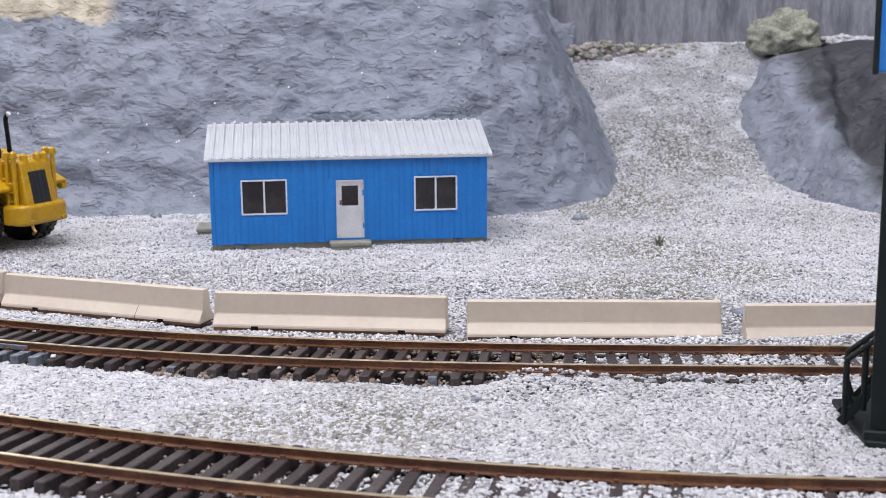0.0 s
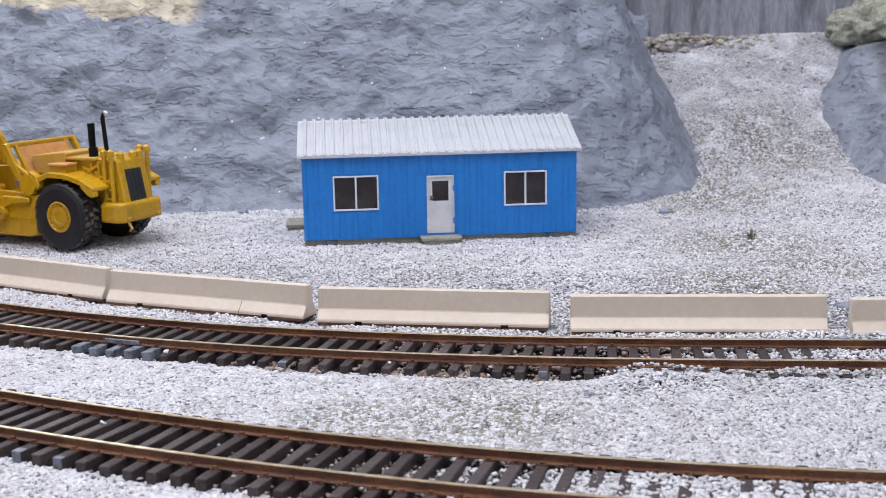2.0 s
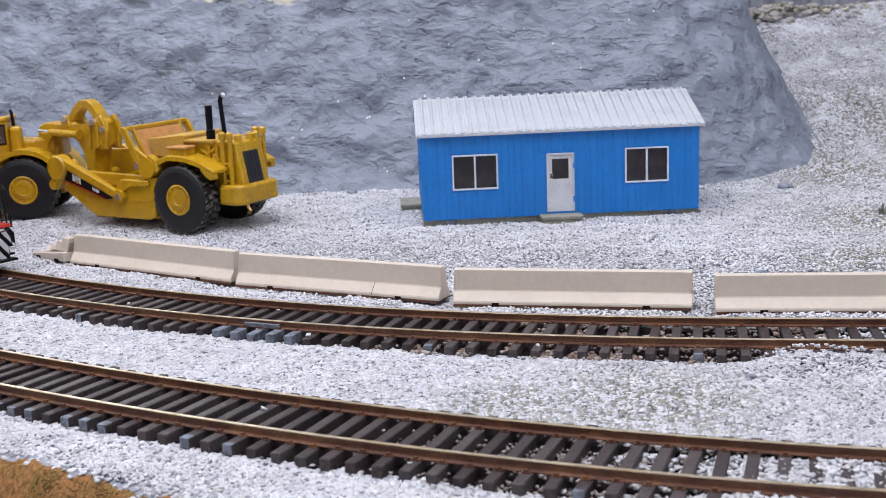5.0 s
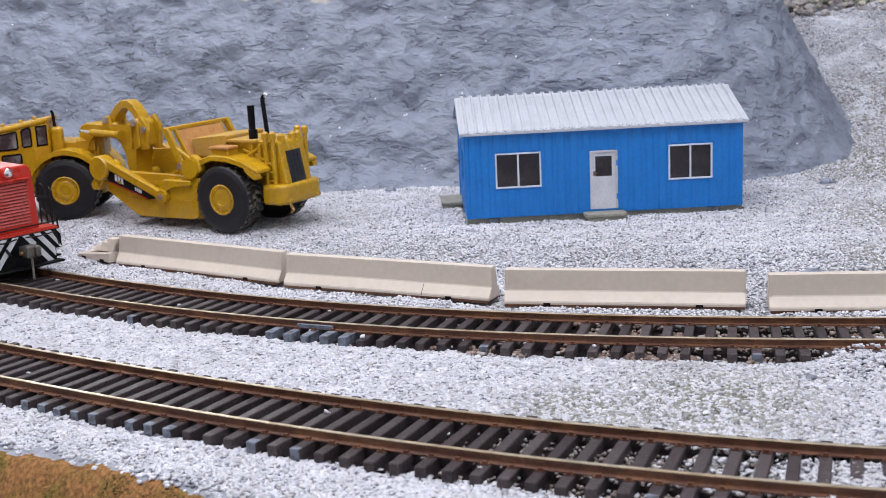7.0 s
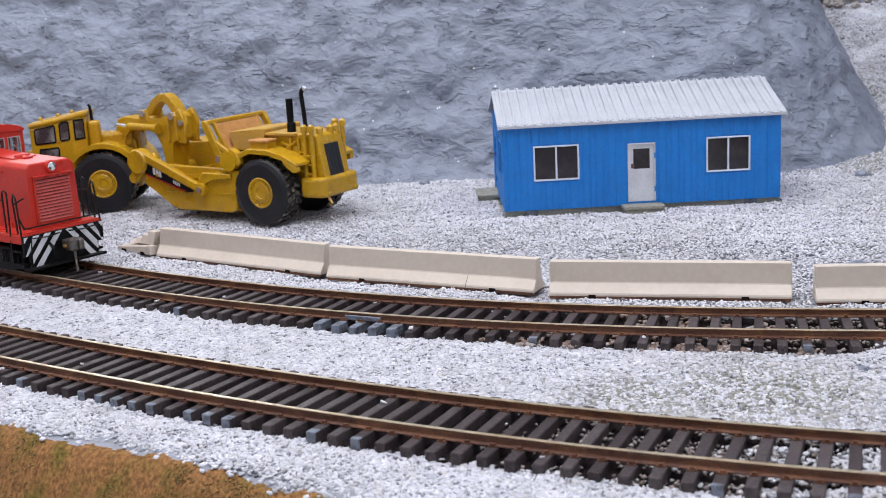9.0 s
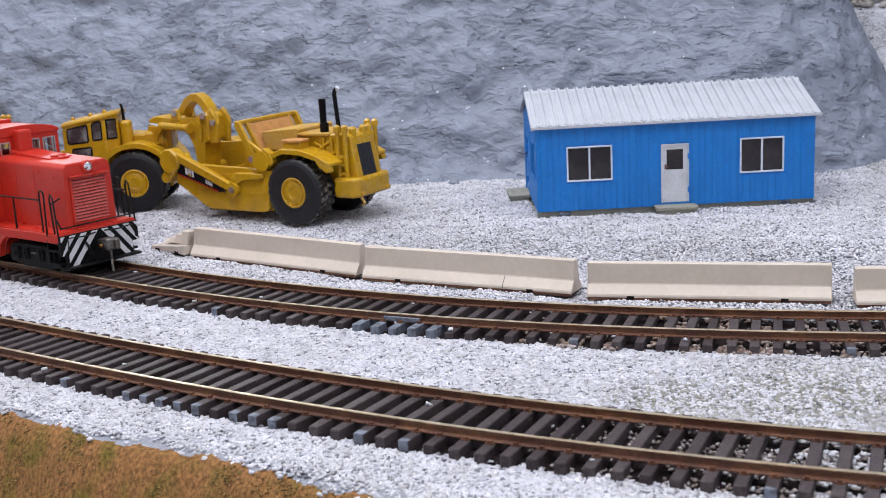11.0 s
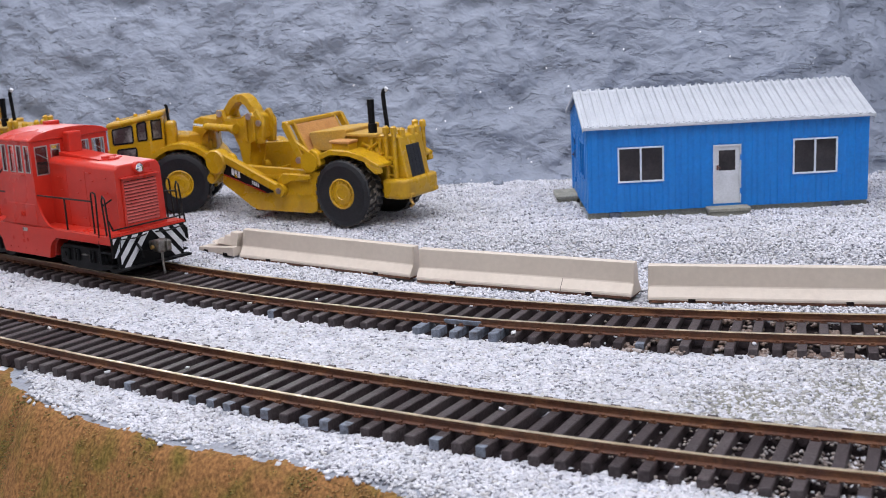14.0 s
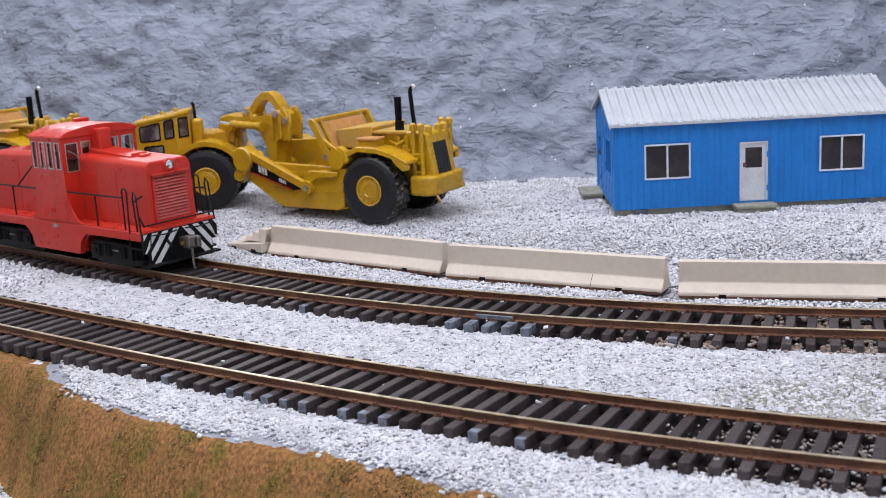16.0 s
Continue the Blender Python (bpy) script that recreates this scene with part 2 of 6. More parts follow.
M_WHITE = material("white_painted_metal", (0.47, 0.485, 0.53), 0.42, spots=(0.39, 0.405, 0.45), amount=0.5, size=7, grain=0.05, bump=0.06, bump_size=0.4)
M_FRAME = material("pale_window_frame", (0.66, 0.70, 0.80), 0.45, spots=(0.50, 0.54, 0.62), amount=0.5, size=4, grain=0.06, bump=0.05, bump_size=0.4)
M_DOOR = material("scuffed_white_door", (0.60, 0.61, 0.66), 0.5, spots=(0.46, 0.465, 0.50), amount=0.7, size=5, grain=0.08, bump=0.08, bump_size=0.4)
M_PANE = material("smoked_window_film", (0.020, 0.018, 0.023), 0.14, spots=(0.042, 0.037, 0.042), amount=0.8, size=5, grain=0.2, bump=0.03, bump_size=2)
# pale patches stand for the light inside the cab, painted on opaque panes
M_CABPANE = material("cloudy_cab_glazing", (0.055, 0.042, 0.045), 0.12, spots=(0.26, 0.25, 0.25), amount=0.9, size=4.5, grain=0.25, bump=0.03, bump_size=2)
M_WOOD = material("grey_green_timber", (0.29, 0.28, 0.235), 0.75, spots=(0.19, 0.185, 0.155), amount=0.7, size=4, grain=0.25, bump=0.2, bump_size=0.4)
M_RED = material("red_loco_paint", (0.50, 0.026, 0.014), 0.30, spots=(0.43, 0.020, 0.011), amount=0.5, size=16, grain=0.05, bump=0.06, bump_size=0.35, spec=0.4)
M_LOUVRE = material("rubbed_red_paint", (0.54, 0.105, 0.095), 0.42, spots=(0.47, 0.04, 0.032), amount=0.6, size=5, grain=0.1, bump=0.05, bump_size=0.35, spec=0.5)
M_BLACK = material("black_plastic", (0.004, 0.004, 0.005), 0.48, spots=(0.009, 0.009, 0.009), amount=0.6, spec=0.14, size=6, grain=0.2, bump=0.1, bump_size=0.4)
M_BLACKENED = material("blackened_wheel_metal", (0.025, 0.023, 0.022), 0.5, 0.6, spots=(0.010, 0.009, 0.009), amount=0.6, size=4, grain=0.2, bump=0.05)
M_WIRE = material("black_handrail_wire", (0.006, 0.006, 0.006), 0.45, spec=0.25, spots=(0.03, 0.022, 0.02), amount=0.5, size=3, grain=0.2, bump=0)
M_STRIPE = material("white_stripe_paint", (0.68, 0.68, 0.72), 0.5, spots=(0.45, 0.45, 0.48), amount=0.5, size=2, grain=0.1, bump=0)
M_METAL = material("dull_coupler_metal", (0.22, 0.21, 0.20), 0.38, 0.9, spots=(0.10, 0.075, 0.05), amount=0.7, size=2, grain=0.2, bump=0.05)
M_BRASS = material("brass_pin", (0.65, 0.40, 0.14), 0.3, 1.0, amount=0.3, size=2, bump=0)
M_CHROME = material("bright_reflector", (0.85, 0.85, 0.85), 0.12, 1.0, amount=0.1, size=2, bump=0)
M_YELLOW = material("yellow_machine_paint", (0.50, 0.280, 0.010), 0.28, spots=(0.38, 0.200, 0.009), amount=0.8, size=6, grain=0.08, spec=0.5, bump=0.08, bump_size=0.6)
M_DUSTY = material("dusty_yellow_paint", (0.50, 0.29, 0.045), 0.55, spots=(0.42, 0.27, 0.095), amount=0.9, size=4, grain=0.15, bump=0.15, bump_size=0.6, spec=0.35)
M_ORANGE = material("dusty_orange_panel", (0.52, 0.25, 0.075), 0.65, spots=(0.40, 0.17, 0.05), amount=0.8, size=3, grain=0.2, bump=0.4, bump_size=0.8)
M_TYRE = material("black_rubber_tyre", (0.014, 0.0145, 0.018), 0.40, spots=(0.030, 0.029, 0.030), amount=0.4, size=5, grain=0.3, bump=0.1, bump_size=0.4, spec=0.3)
M_TREAD = material("dusty_rubber_tread", (0.016, 0.015, 0.015), 0.5, spots=(0.26, 0.22, 0.19), amount=0.95, size=1.4, grain=0.3, bump=0.1, bump_size=0.4, spec=0.3)
M_GRILLE = material("black_radiator_mesh", (0.010, 0.010, 0.013), 0.6, spots=(0.03, 0.03, 0.035), amount=0.6, size=1.5, grain=0.3, bump=0.4, bump_size=0.3)
M_CLEAR = glass_material("clear_plastic", (0.95, 0.96, 0.97))
M_SILVER = material("silver_window_rim", (0.55, 0.52, 0.50), 0.3, 0.8, amount=0.3, size=3, bump=0)
M_SEAT = material("dark_green_interior", (0.012, 0.030, 0.018), 0.6, amount=0.4, size=4, bump=0.05)
M_BROWN = material("brown_freight_car_paint", (0.11, 0.035, 0.025), 0.5, spots=(0.07, 0.03, 0.022), amount=0.6, size=9, grain=0.1, bump=0.08, bump_size=0.5)
M_TOWER = material("black_green_steel", (0.008, 0.012, 0.013), 0.5, spots=(0.016, 0.022, 0.022), amount=0.5, size=6, grain=0.15, bump=0.05, spec=0.22)
M_TURF = material("orange_brown_earth", (0.235, 0.115, 0.045), 0.95, spots=(0.135, 0.100, 0.025), amount=1.0, size=7, grain=0.45, bump=0.5, bump_size=0.7, stretch=(1.2, 1.0, 0.8), spec=0.1)
M_GLUE = material("grey_dried_glue", (0.24, 0.255, 0.30), 0.5, spots=(0.16, 0.15, 0.16), amount=0.6, size=5, grain=0.15, bump=0.3, bump_size=1.2)
M_FLOCK = material("ground_foam", (0.2, 0.15, 0.03), 0.95, spots=(0.26, 0.135, 0.05), amount=0.9, size=8, grain=0.3, bump=0, per="island", stretch=(1.3, 1, 0.8),
                   steps=[(0.0, (0.22, 0.115, 0.04)), (0.25, (0.16, 0.135, 0.028)), (0.45, (0.27, 0.135, 0.052)), (0.7, (0.15, 0.145, 0.024)), (0.9, (0.085, 0.075, 0.02)), (1.0, (0.05, 0.045, 0.015))])
M_PASTE = material("beige_dried_glue", (0.40, 0.31, 0.25), 0.7, spots=(0.20, 0.13, 0.10), amount=0.6, size=3, grain=0.2, bump=0, per="island",
                   steps=[(0.0, (0.26, 0.19, 0.16)), (0.3, (0.13, 0.085, 0.068)), (0.6, (0.36, 0.30, 0.27)), (0.8, (0.20, 0.12, 0.085)), (1.0, (0.46, 0.43, 0.42))])
M_GRIT = material("brown_grey_grit", (0.2, 0.16, 0.14), 0.8, spots=(0.07, 0.05, 0.045), amount=0.5, size=8, grain=0.2, bump=0, per="island",
                  steps=[(0.0, (0.238, 0.175, 0.147)), (0.3, (0.420, 0.364, 0.336)), (0.55, (0.119, 0.087, 0.077)), (0.8, (0.392, 0.364, 0.364)), (1.0, (0.182, 0.140, 0.126))])
M_WEED = material("grey_green_weed", (0.27, 0.28, 0.23), 0.9, spots=(0.07, 0.075, 0.05), amount=0.7, size=2, grain=0.3, bump=0)
M_ROOM = material("plain_room_paint", (0.62, 0.62, 0.60), 0.9, amount=0.2, size=300, grain=0.03, bump=0)
M_FLOOR = material("grey_room_floor", (0.20, 0.20, 0.20), 0.8, amount=0.3, size=300, grain=0.1, bump=0)

# ---------------------------------------------------------------- building tools (millimetres)


def thing(name, m, label, category, group="", kind=""):
    ob = new(name)
    ob.empty_display_size = 0.01
    ob.matrix_basis = m
    return tagged(ob, label, category, group, kind)


def mm_pose(x, y, z, rx=0, ry=0, rz=0):
    return pose(x * MM, y * MM, z * MM, rx, ry, rz)


def part(name, bm, mat, parent=None, label="", smooth=False, at=None, kind=""):
    me = bpy.data.meshes.new(name)
    bmesh.ops.scale(bm, vec=(MM, MM, MM), verts=bm.verts)
    bmesh.ops.recalc_face_normals(bm, faces=bm.faces)
    bm.to_mesh(me)
    bm.free()
    for mt in mat if isinstance(mat, (list, tuple)) else [mat]:
        me.materials.append(mt)
    if smooth:
        me.polygons.foreach_set("use_smooth", [True] * len(me.polygons))
    ob = new(name, me)
    if parent is not None:
        ob.parent = parent
    if at is not None:
        ob.matrix_basis = at
    return tagged(ob, label, kind=kind)


def again(ob, parent, m):
    """The same piece once more, on the same mesh."""
    c = bpy.data.objects.new(ob.name.split(".")[0], ob.data)
    scene.collection.objects.link(c)
    c.parent = parent
    c.matrix_basis = m
    return c


def bevel(bm, geom_edges, width, segments=2):
    bmesh.ops.bevel(bm, geom=geom_edges, offset=width, segments=segments, affect="EDGES", profile=0.5, clamp_overlap=True)


def box(bm, x0, x1, y0, y1, z0, z1, r=0.0, seg=2):
    made = bmesh.ops.create_cube(bm, size=1)
    vs = made["verts"]
    bmesh.ops.scale(bm, vec=(x1 - x0, y1 - y0, z1 - z0), verts=vs)
    bmesh.ops.translate(bm, vec=((x0 + x1) / 2, (y0 + y1) / 2, (z0 + z1) / 2), verts=vs)
    if r:
        bevel(bm, list({e for v in vs for e in v.link_edges}), r, seg)
    return bm


def solid(bm, outline, a, b, axis="y", r=0.0, seg=2):
    """A prism: the outline in the plane across axis, from a to b along it. Outline pairs are (x, z) for y, (y, z) for x, (x, y) for z."""
    def at(p, s):
        return {"y": (p[0], s, p[1]), "x": (s, p[0], p[1]), "z": (p[0], p[1], s)}[axis]
    v0 = [bm.verts.new(at(p, a)) for p in outline]
    v1 = [bm.verts.new(at(p, b)) for p in outline]
    n = len(outline)
    faces = [bm.faces.new(v0), bm.faces.new(v1[::-1])]
    faces += [bm.faces.new((v0[i], v0[(i + 1) % n], v1[(i + 1) % n], v1[i])) for i in range(n)]
    if r:
        bevel(bm, list({e for f in faces for e in f.edges}), r, seg)
    return bm


def tube(bm, points, radius, sides=8, radii=None):
    """A round bar along a line of points."""
    pts = [Vector(p) for p in points]
    rings = []
    for i, p in enumerate(pts):
        way = (pts[min(i + 1, len(pts) - 1)] - pts[max(i - 1, 0)]).normalized()
        side = way.orthogonal().normalized() if not rings else (side - side.dot(way) * way).normalized()
        up = way.cross(side)
        r = radii[i] if radii else radius
        rings.append([bm.verts.new(p + r * (math.cos(2 * math.pi * k / sides) * side + math.sin(2 * math.pi * k / sides) * up)) for k in range(sides)])
    for a, b in zip(rings[:-1], rings[1:]):
        for k in range(sides):
            bm.faces.new((a[k], a[(k + 1) % sides], b[(k + 1) % sides], b[k]))
    bm.faces.new(rings[0][::-1])
    bm.faces.new(rings[-1])
    return bm


def lathe(bm, profile, sides=32, axis="y"):
    """Turns (radius, along) pairs round an axis; closed at both ends where the radius is not 0."""
    rings = []
    for r, s in profile:
        ring = []
        for k in range(sides):
            c, d = r * math.cos(2 * math.pi * k / sides), r * math.sin(2 * math.pi * k / sides)
            ring.append(bm.verts.new({"y": (c, s, d), "x": (s, c, d), "z": (c, d, s)}[axis]))
        rings.append(ring)
    for a, b in zip(rings[:-1], rings[1:]):
        for k in range(sides):
            bm.faces.new((a[k], a[(k + 1) % sides], b[(k + 1) % sides], b[k]))
    bm.faces.new(rings[0][::-1])
    bm.faces.new(rings[-1])
    return bm


def shifted(bm, m):
    bmesh.ops.transform(bm, matrix=m, verts=bm.verts)
    return bm


def mat_turn(x=0, y=0, z=0, rx=0, ry=0, rz=0):
    return Matrix.LocRotScale((x, y, z), Euler([radians(a) for a in (rx, ry, rz)]), None)


def steps_of(a, b, n):
    return [a + (b - a) * i / n for i in range(n + 1)]


# ---------------------------------------------------------------- noise and terrain
def lattice(ix, iy, iz, seed):
    h = (ix * 374761393 + iy * 668265263 + iz * 2147483647 + seed * 974634777) & 0xFFFFFFFF
    h = ((h ^ (h >> 13)) * 1274126177) & 0xFFFFFFFF
    return ((h ^ (h >> 16)) & 0xFFFF) / 65535.0


def noise3(x, y, z, seed=0):
    """Smooth noise from -1 to 1 on arrays."""
    fx, fy, fz = np.floor(x), np.floor(y), np.floor(z)
    ix, iy, iz = fx.astype(np.int64), fy.astype(np.int64), fz.astype(np.int64)
    u, v, w = x - fx, y - fy, z - fz
    u, v, w = (a * a * a * (a * (a * 6 - 15) + 10) for a in (u, v, w))
    total = 0
    for i in (0, 1):
        for j in (0, 1):
            for k in (0, 1):
                total = total + lattice(ix + i, iy + j, iz + k, seed) * (u if i else 1 - u) * (v if j else 1 - v) * (w if k else 1 - w)
    return total * 2 - 1


def fractal(x, y, z, octaves=4, seed=0):
    return sum(noise3(x * 2**o, y * 2**o, z * 2**o, seed + o) / 2**o for o in range(octaves))


def smooth(a, b, x):
    t = np.clip((x - a) / (b - a), 0, 1)
    return t * t * (3 - 2 * t)


def bank_line(x):
    """Where the gravel ends towards the front."""
    u = np.clip(x + 140, -30, 190) / 100
    y = -98.6 - 63.0 * u + 51.0 * u ** 2 - 16.5 * u ** 3
    y = np.minimum(y, track_y(NEAR, x) - 17)
    return y + 0.7 * np.sin((x + 150) / 15) + 0.6 * np.sin(x / 7.3) + 0.35 * np.sin(x / 3.1 + 1)


def ground_height(x, y):
    z = 2.2 * smooth(-26, -9, y) + 4.8 * smooth(2, 46, y)
    r = np.maximum(0, y - 135)
    z = z + 0.0018 * r ** 2 - 0.22 * np.clip(x - 60, -10, 90) * smooth(170, 260, y)
    z = np.minimum(z, 60 + 7.5 * smooth(30, 75, x))
    d = np.maximum(0, bank_line(x) - y)
    z = z - 23 * smooth(0, 17, d) - 1.2 * smooth(-10, 2, bank_line(x) - y)
    return z


NEAR = (1.197, 7.027, -4.98, -100.187)
FAR = (-0.742, -0.813, 11.34, 8.583, -33.564)


def track_y(c, x):
    """The middle of a track: a curve from x = -250 to 150 mm, and straight beyond."""
    u = np.clip(np.asarray(x, float), -255, 150) / 100
    return np.polyval(c, u) + (np.asarray(x, float) / 100 - u) * np.polyval(np.polyder(np.array(c)), u)


def track_slope(c, x):
    return float(np.polyval(np.polyder(np.array(c)), min(max(x, -255), 150) / 100)) / 100


def sheet(name, xs, ys, height, mats, parent=None, faces_of=None, jitter=None, label="", category="", kind="structure"):
    """A grid of ground: one mesh over xs and ys."""
    X, Y = np.meshgrid(xs, ys)
    Z = height(X, Y)
    P = np.stack([X, Y, Z], -1)
    if jitter is not None:
        P = P + jitter(X, Y, Z)
    nx, ny = len(xs), len(ys)
    idx = np.arange(nx * ny).reshape(ny, nx)
    quads = np.stack([idx[:-1, :-1], idx[:-1, 1:], idx[1:, 1:], idx[1:, :-1]], -1).reshape(-1, 4)
    me = bpy.data.meshes.new(name)
    V = P.reshape(-1, 3)
    keep = np.ones(len(quads), bool)
    if faces_of is not None:
        kind_of = faces_of(V[quads].mean(1))
        keep = kind_of >= 0
    quads = quads[keep]
    me.from_pydata((V * MM).tolist(), [], quads.tolist())
    for m in mats:
        me.materials.append(m)
    if faces_of is not None:
        me.polygons.foreach_set("material_index", kind_of[keep].astype(np.int32))
    me.polygons.foreach_set("use_smooth", [True] * len(quads))
    ob = new(name, me)
    return tagged(ob, label, category, kind=kind)


def line_distance(X, Y, pts):
    """Distance from a polyline."""
    best = np.full(X.shape, 1e9)
    for (ax, ay), (bx, by) in zip(pts[:-1], pts[1:]):
        dx, dy = bx - ax, by - ay
        t = np.clip(((X - ax) * dx + (Y - ay) * dy) / (dx * dx + dy * dy), 0, 1)
        best = np.minimum(best, np.hypot(X - ax - t * dx, Y - ay - t * dy))
    return best


def inside(X, Y, pts):
    res = np.zeros(X.shape, bool)
    n = len(pts)
    for i in range(n):
        (x0, y0), (x1, y1) = pts[i], pts[(i + 1) % n]
        cross = ((y0 > Y) != (y1 > Y)) & (X < (x1 - x0) * (Y - y0) / ((y1 - y0) or 1e-9) + x0)
        res ^= cross
    return res


BARRIER_ROW = [(-138.3, 4.2), (-71.3, -6.8), (-4.6, -11.7), (58.8, -2.7), (123.8, 13.5), (189.0, 33.0)]

sheet("ground", np.concatenate([np.arange(-700, -340, 12), np.arange(-340, 210, 2.2), np.arange(210, 625, 12)]), np.concatenate([np.arange(-560, -190, 12), np.arange(-190, 361, 2.2)]),
      lambda X, Y: np.where(np.abs(Y - track_y(FAR, X)) < 15, np.minimum(ground_height(X, Y), -0.8), ground_height(X, Y) - 0.5 + 0.3 * smooth(150, 190, Y) - 1.1 * smooth(15, 9, line_distance(X, Y, BARRIER_ROW))) - 5.0 * smooth(0, 5, bank_line(X) - Y) * smooth(25, 20, bank_line(X) - Y) + 0.35 * fractal(X / 9, Y / 9, X * 0, 3, 3),
      [M_BED],
      label="layout ground of sand and earth under the gravel", category="ground")


def bank_sheet():
    """The earth bank as a skin of its own: rows run along the wavering edge of the gravel, down to its foot."""
    xs, ds = np.arange(-330, 180, 1.0), np.concatenate([np.arange(-7, 4, 0.5), np.arange(4, 24, 1.0)])
    X, D = np.meshgrid(xs, ds)
    top = bank_line(X)
    Y = top - D
    Z = ground_height(X, Y) - 0.15 - 1.2 * smooth(-5.2, -7, D) + 0.28 * fractal(X / 5, D / 7, X * 0, 3, 21) * smooth(-1.5, 2, D) + 0.3 * noise3(X / 4, D / 9, X * 0, 22) * smooth(1, 5, D)
    Y = Y + 0.5 * fractal(X / 6, X * 0, X * 0 + 2, 3, 23)
    V = np.stack([X, Y, Z], -1).reshape(-1, 3) * MM
    idx = np.arange(X.size).reshape(X.shape)
    quads = np.stack([idx[:-1, :-1], idx[1:, :-1], idx[1:, 1:], idx[:-1, 1:]], -1).reshape(-1, 4)
    me = bpy.data.meshes.new("earth_bank")
    me.from_pydata(V.tolist(), [], quads.tolist())
    me.materials.append(M_TURF)
    me.materials.append(M_GLUE)
    cx, cd = X.reshape(-1)[quads].mean(1), D.reshape(-1)[quads].mean(1)
    edge = -0.3 + 0.9 * noise3(cx / 4, cd * 0, cx * 0, 25) + 0.5 * noise3(cx / 1.6, cd / 1.6, cx * 0, 26) - 8 * smooth(-122, -142, cx)
    me.polygons.foreach_set("material_index", (cd < edge).astype(np.int32))
    me.polygons.foreach_set("use_smooth", [True] * len(quads))
    return tagged(new("earth_bank", me), "orange-brown earth bank with olive turf patches", "bank", kind="structure")


bank_sheet()

LEFT_FOOT = [(-560, 20), (-420, 44), (-296, 70), (-228, 95), (-161, 103), (-119, 114), (-89, 127), (0, 139), (27, 146), (48, 168), (62, 184), (63, 203), (56, 223), (49, 242), (40, 267), (32, 286), (19, 310), (10, 336)]
RIGHT_FOOT = [(86, 340), (94, 316), (98, 302), (107, 271), (114, 248), (121, 230), (134, 208), (151, 181), (162, 172), (205, 160), (330, 150)]


def cliff_height(X, Y):
    area = LEFT_FOOT + [(10, 400), (-560, 400)]
    d = np.where(inside(X, Y, area), 1, -1) * line_distance(X, Y, LEFT_FOOT)
    d = d + 2.2 * fractal(X / 28, Y / 28, X * 0 + 3, 3, 11)
    rise = np.where(d < 6, 1.3 * np.maximum(d, -5) , 7.8 + 2.25 * (d - 6))
    top = 96 + 10 * noise3(X / 60, Y / 60, X * 0, 5)
    soft = np.where(rise < top - 18, rise, top - 18 + 18 * (1 - np.exp(-np.maximum(0, rise - top + 18) / 18)))
    z = np.minimum(ground_height(X, Y), 45) + soft + 0.12 * np.clip(d - 50, 0, 200)
    return np.where(z < 102, z, 102 + 8 * (1 - np.exp(-np.maximum(0, z - 102) / 8)))


def rough_face(scale, amount):
    def move(X, Y, Z):
        n = [fractal(X / scale, Y / scale, Z / (scale * 0.6), 4, 20 + 7 * i) for i in range(3)]
        pits = np.maximum(0, fractal(X / 7, Y / 7, Z / 4.5, 3, 77) - 0.22) * 1.8
        ridges = 1.5 * (0.45 - np.abs(noise3((X - 0.5 * Z) / 9, Y / 9, (Z + 0.3 * X) / 7, 91))) + 0.7 * noise3(X / 5, Y / 5, Z / 5, 92)
        return np.stack([0.5 * amount * n[0] + 0.6 * ridges, amount * n[1] + pits - ridges, 0.4 * amount * n[2]], -1)
    return move


def left_faces(c):
    out = np.zeros(len(c), int)
    out[c[:, 2] < ground_height(c[:, 0], c[:, 1]) - 4] = -1
    return out


sheet("rock_face", np.arange(-560, 80, 1.6), np.arange(15, 360, 1.5), cliff_height, [M_ROCKTAN], faces_of=left_faces, jitter=rough_face(15, 2.2),
      label="grey painted plaster rock face with a tan top", category="rock")


def bluff_height(X, Y):
    area = RIGHT_FOOT + [(330, 400), (92, 400)]
    d = np.where(inside(X, Y, area), 1, -1) * line_distance(X, Y, RIGHT_FOOT)
    d = d + 2.5 * fractal(X / 26, Y / 26, X * 0 + 8, 3, 31)
    rise = np.where(d < 14, 1.5 * np.maximum(d, -5), 21 + 0.75 * (d - 14))
    rise = rise - 11 * smooth(144, 152, X + 0.18 * (Y - 230)) * smooth(4, 22, d)
    z = np.minimum(ground_height(X, Y), 40) + rise
    top = 65 + 2.2 * smooth(122, 140, X) + 2.5 * noise3(X / 22, Y / 22, X * 0, 12)
    return np.where(z < top - 6, z, top - 6 + 6 * (1 - np.exp(-np.maximum(0, z - top + 6) / 6)))


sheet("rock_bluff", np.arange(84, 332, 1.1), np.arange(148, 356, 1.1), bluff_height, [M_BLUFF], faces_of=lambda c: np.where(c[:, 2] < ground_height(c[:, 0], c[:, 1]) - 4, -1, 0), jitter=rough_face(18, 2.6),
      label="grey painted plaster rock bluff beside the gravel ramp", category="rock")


def boards(name, x0, x1, y0, y1, z0, z1, mat, label, category):
    bm = bmesh.new()
    box(bm, x0, x1, y0, y1, z0, z1)
    return tagged(part(name, bm, mat), label, category, kind="structure")


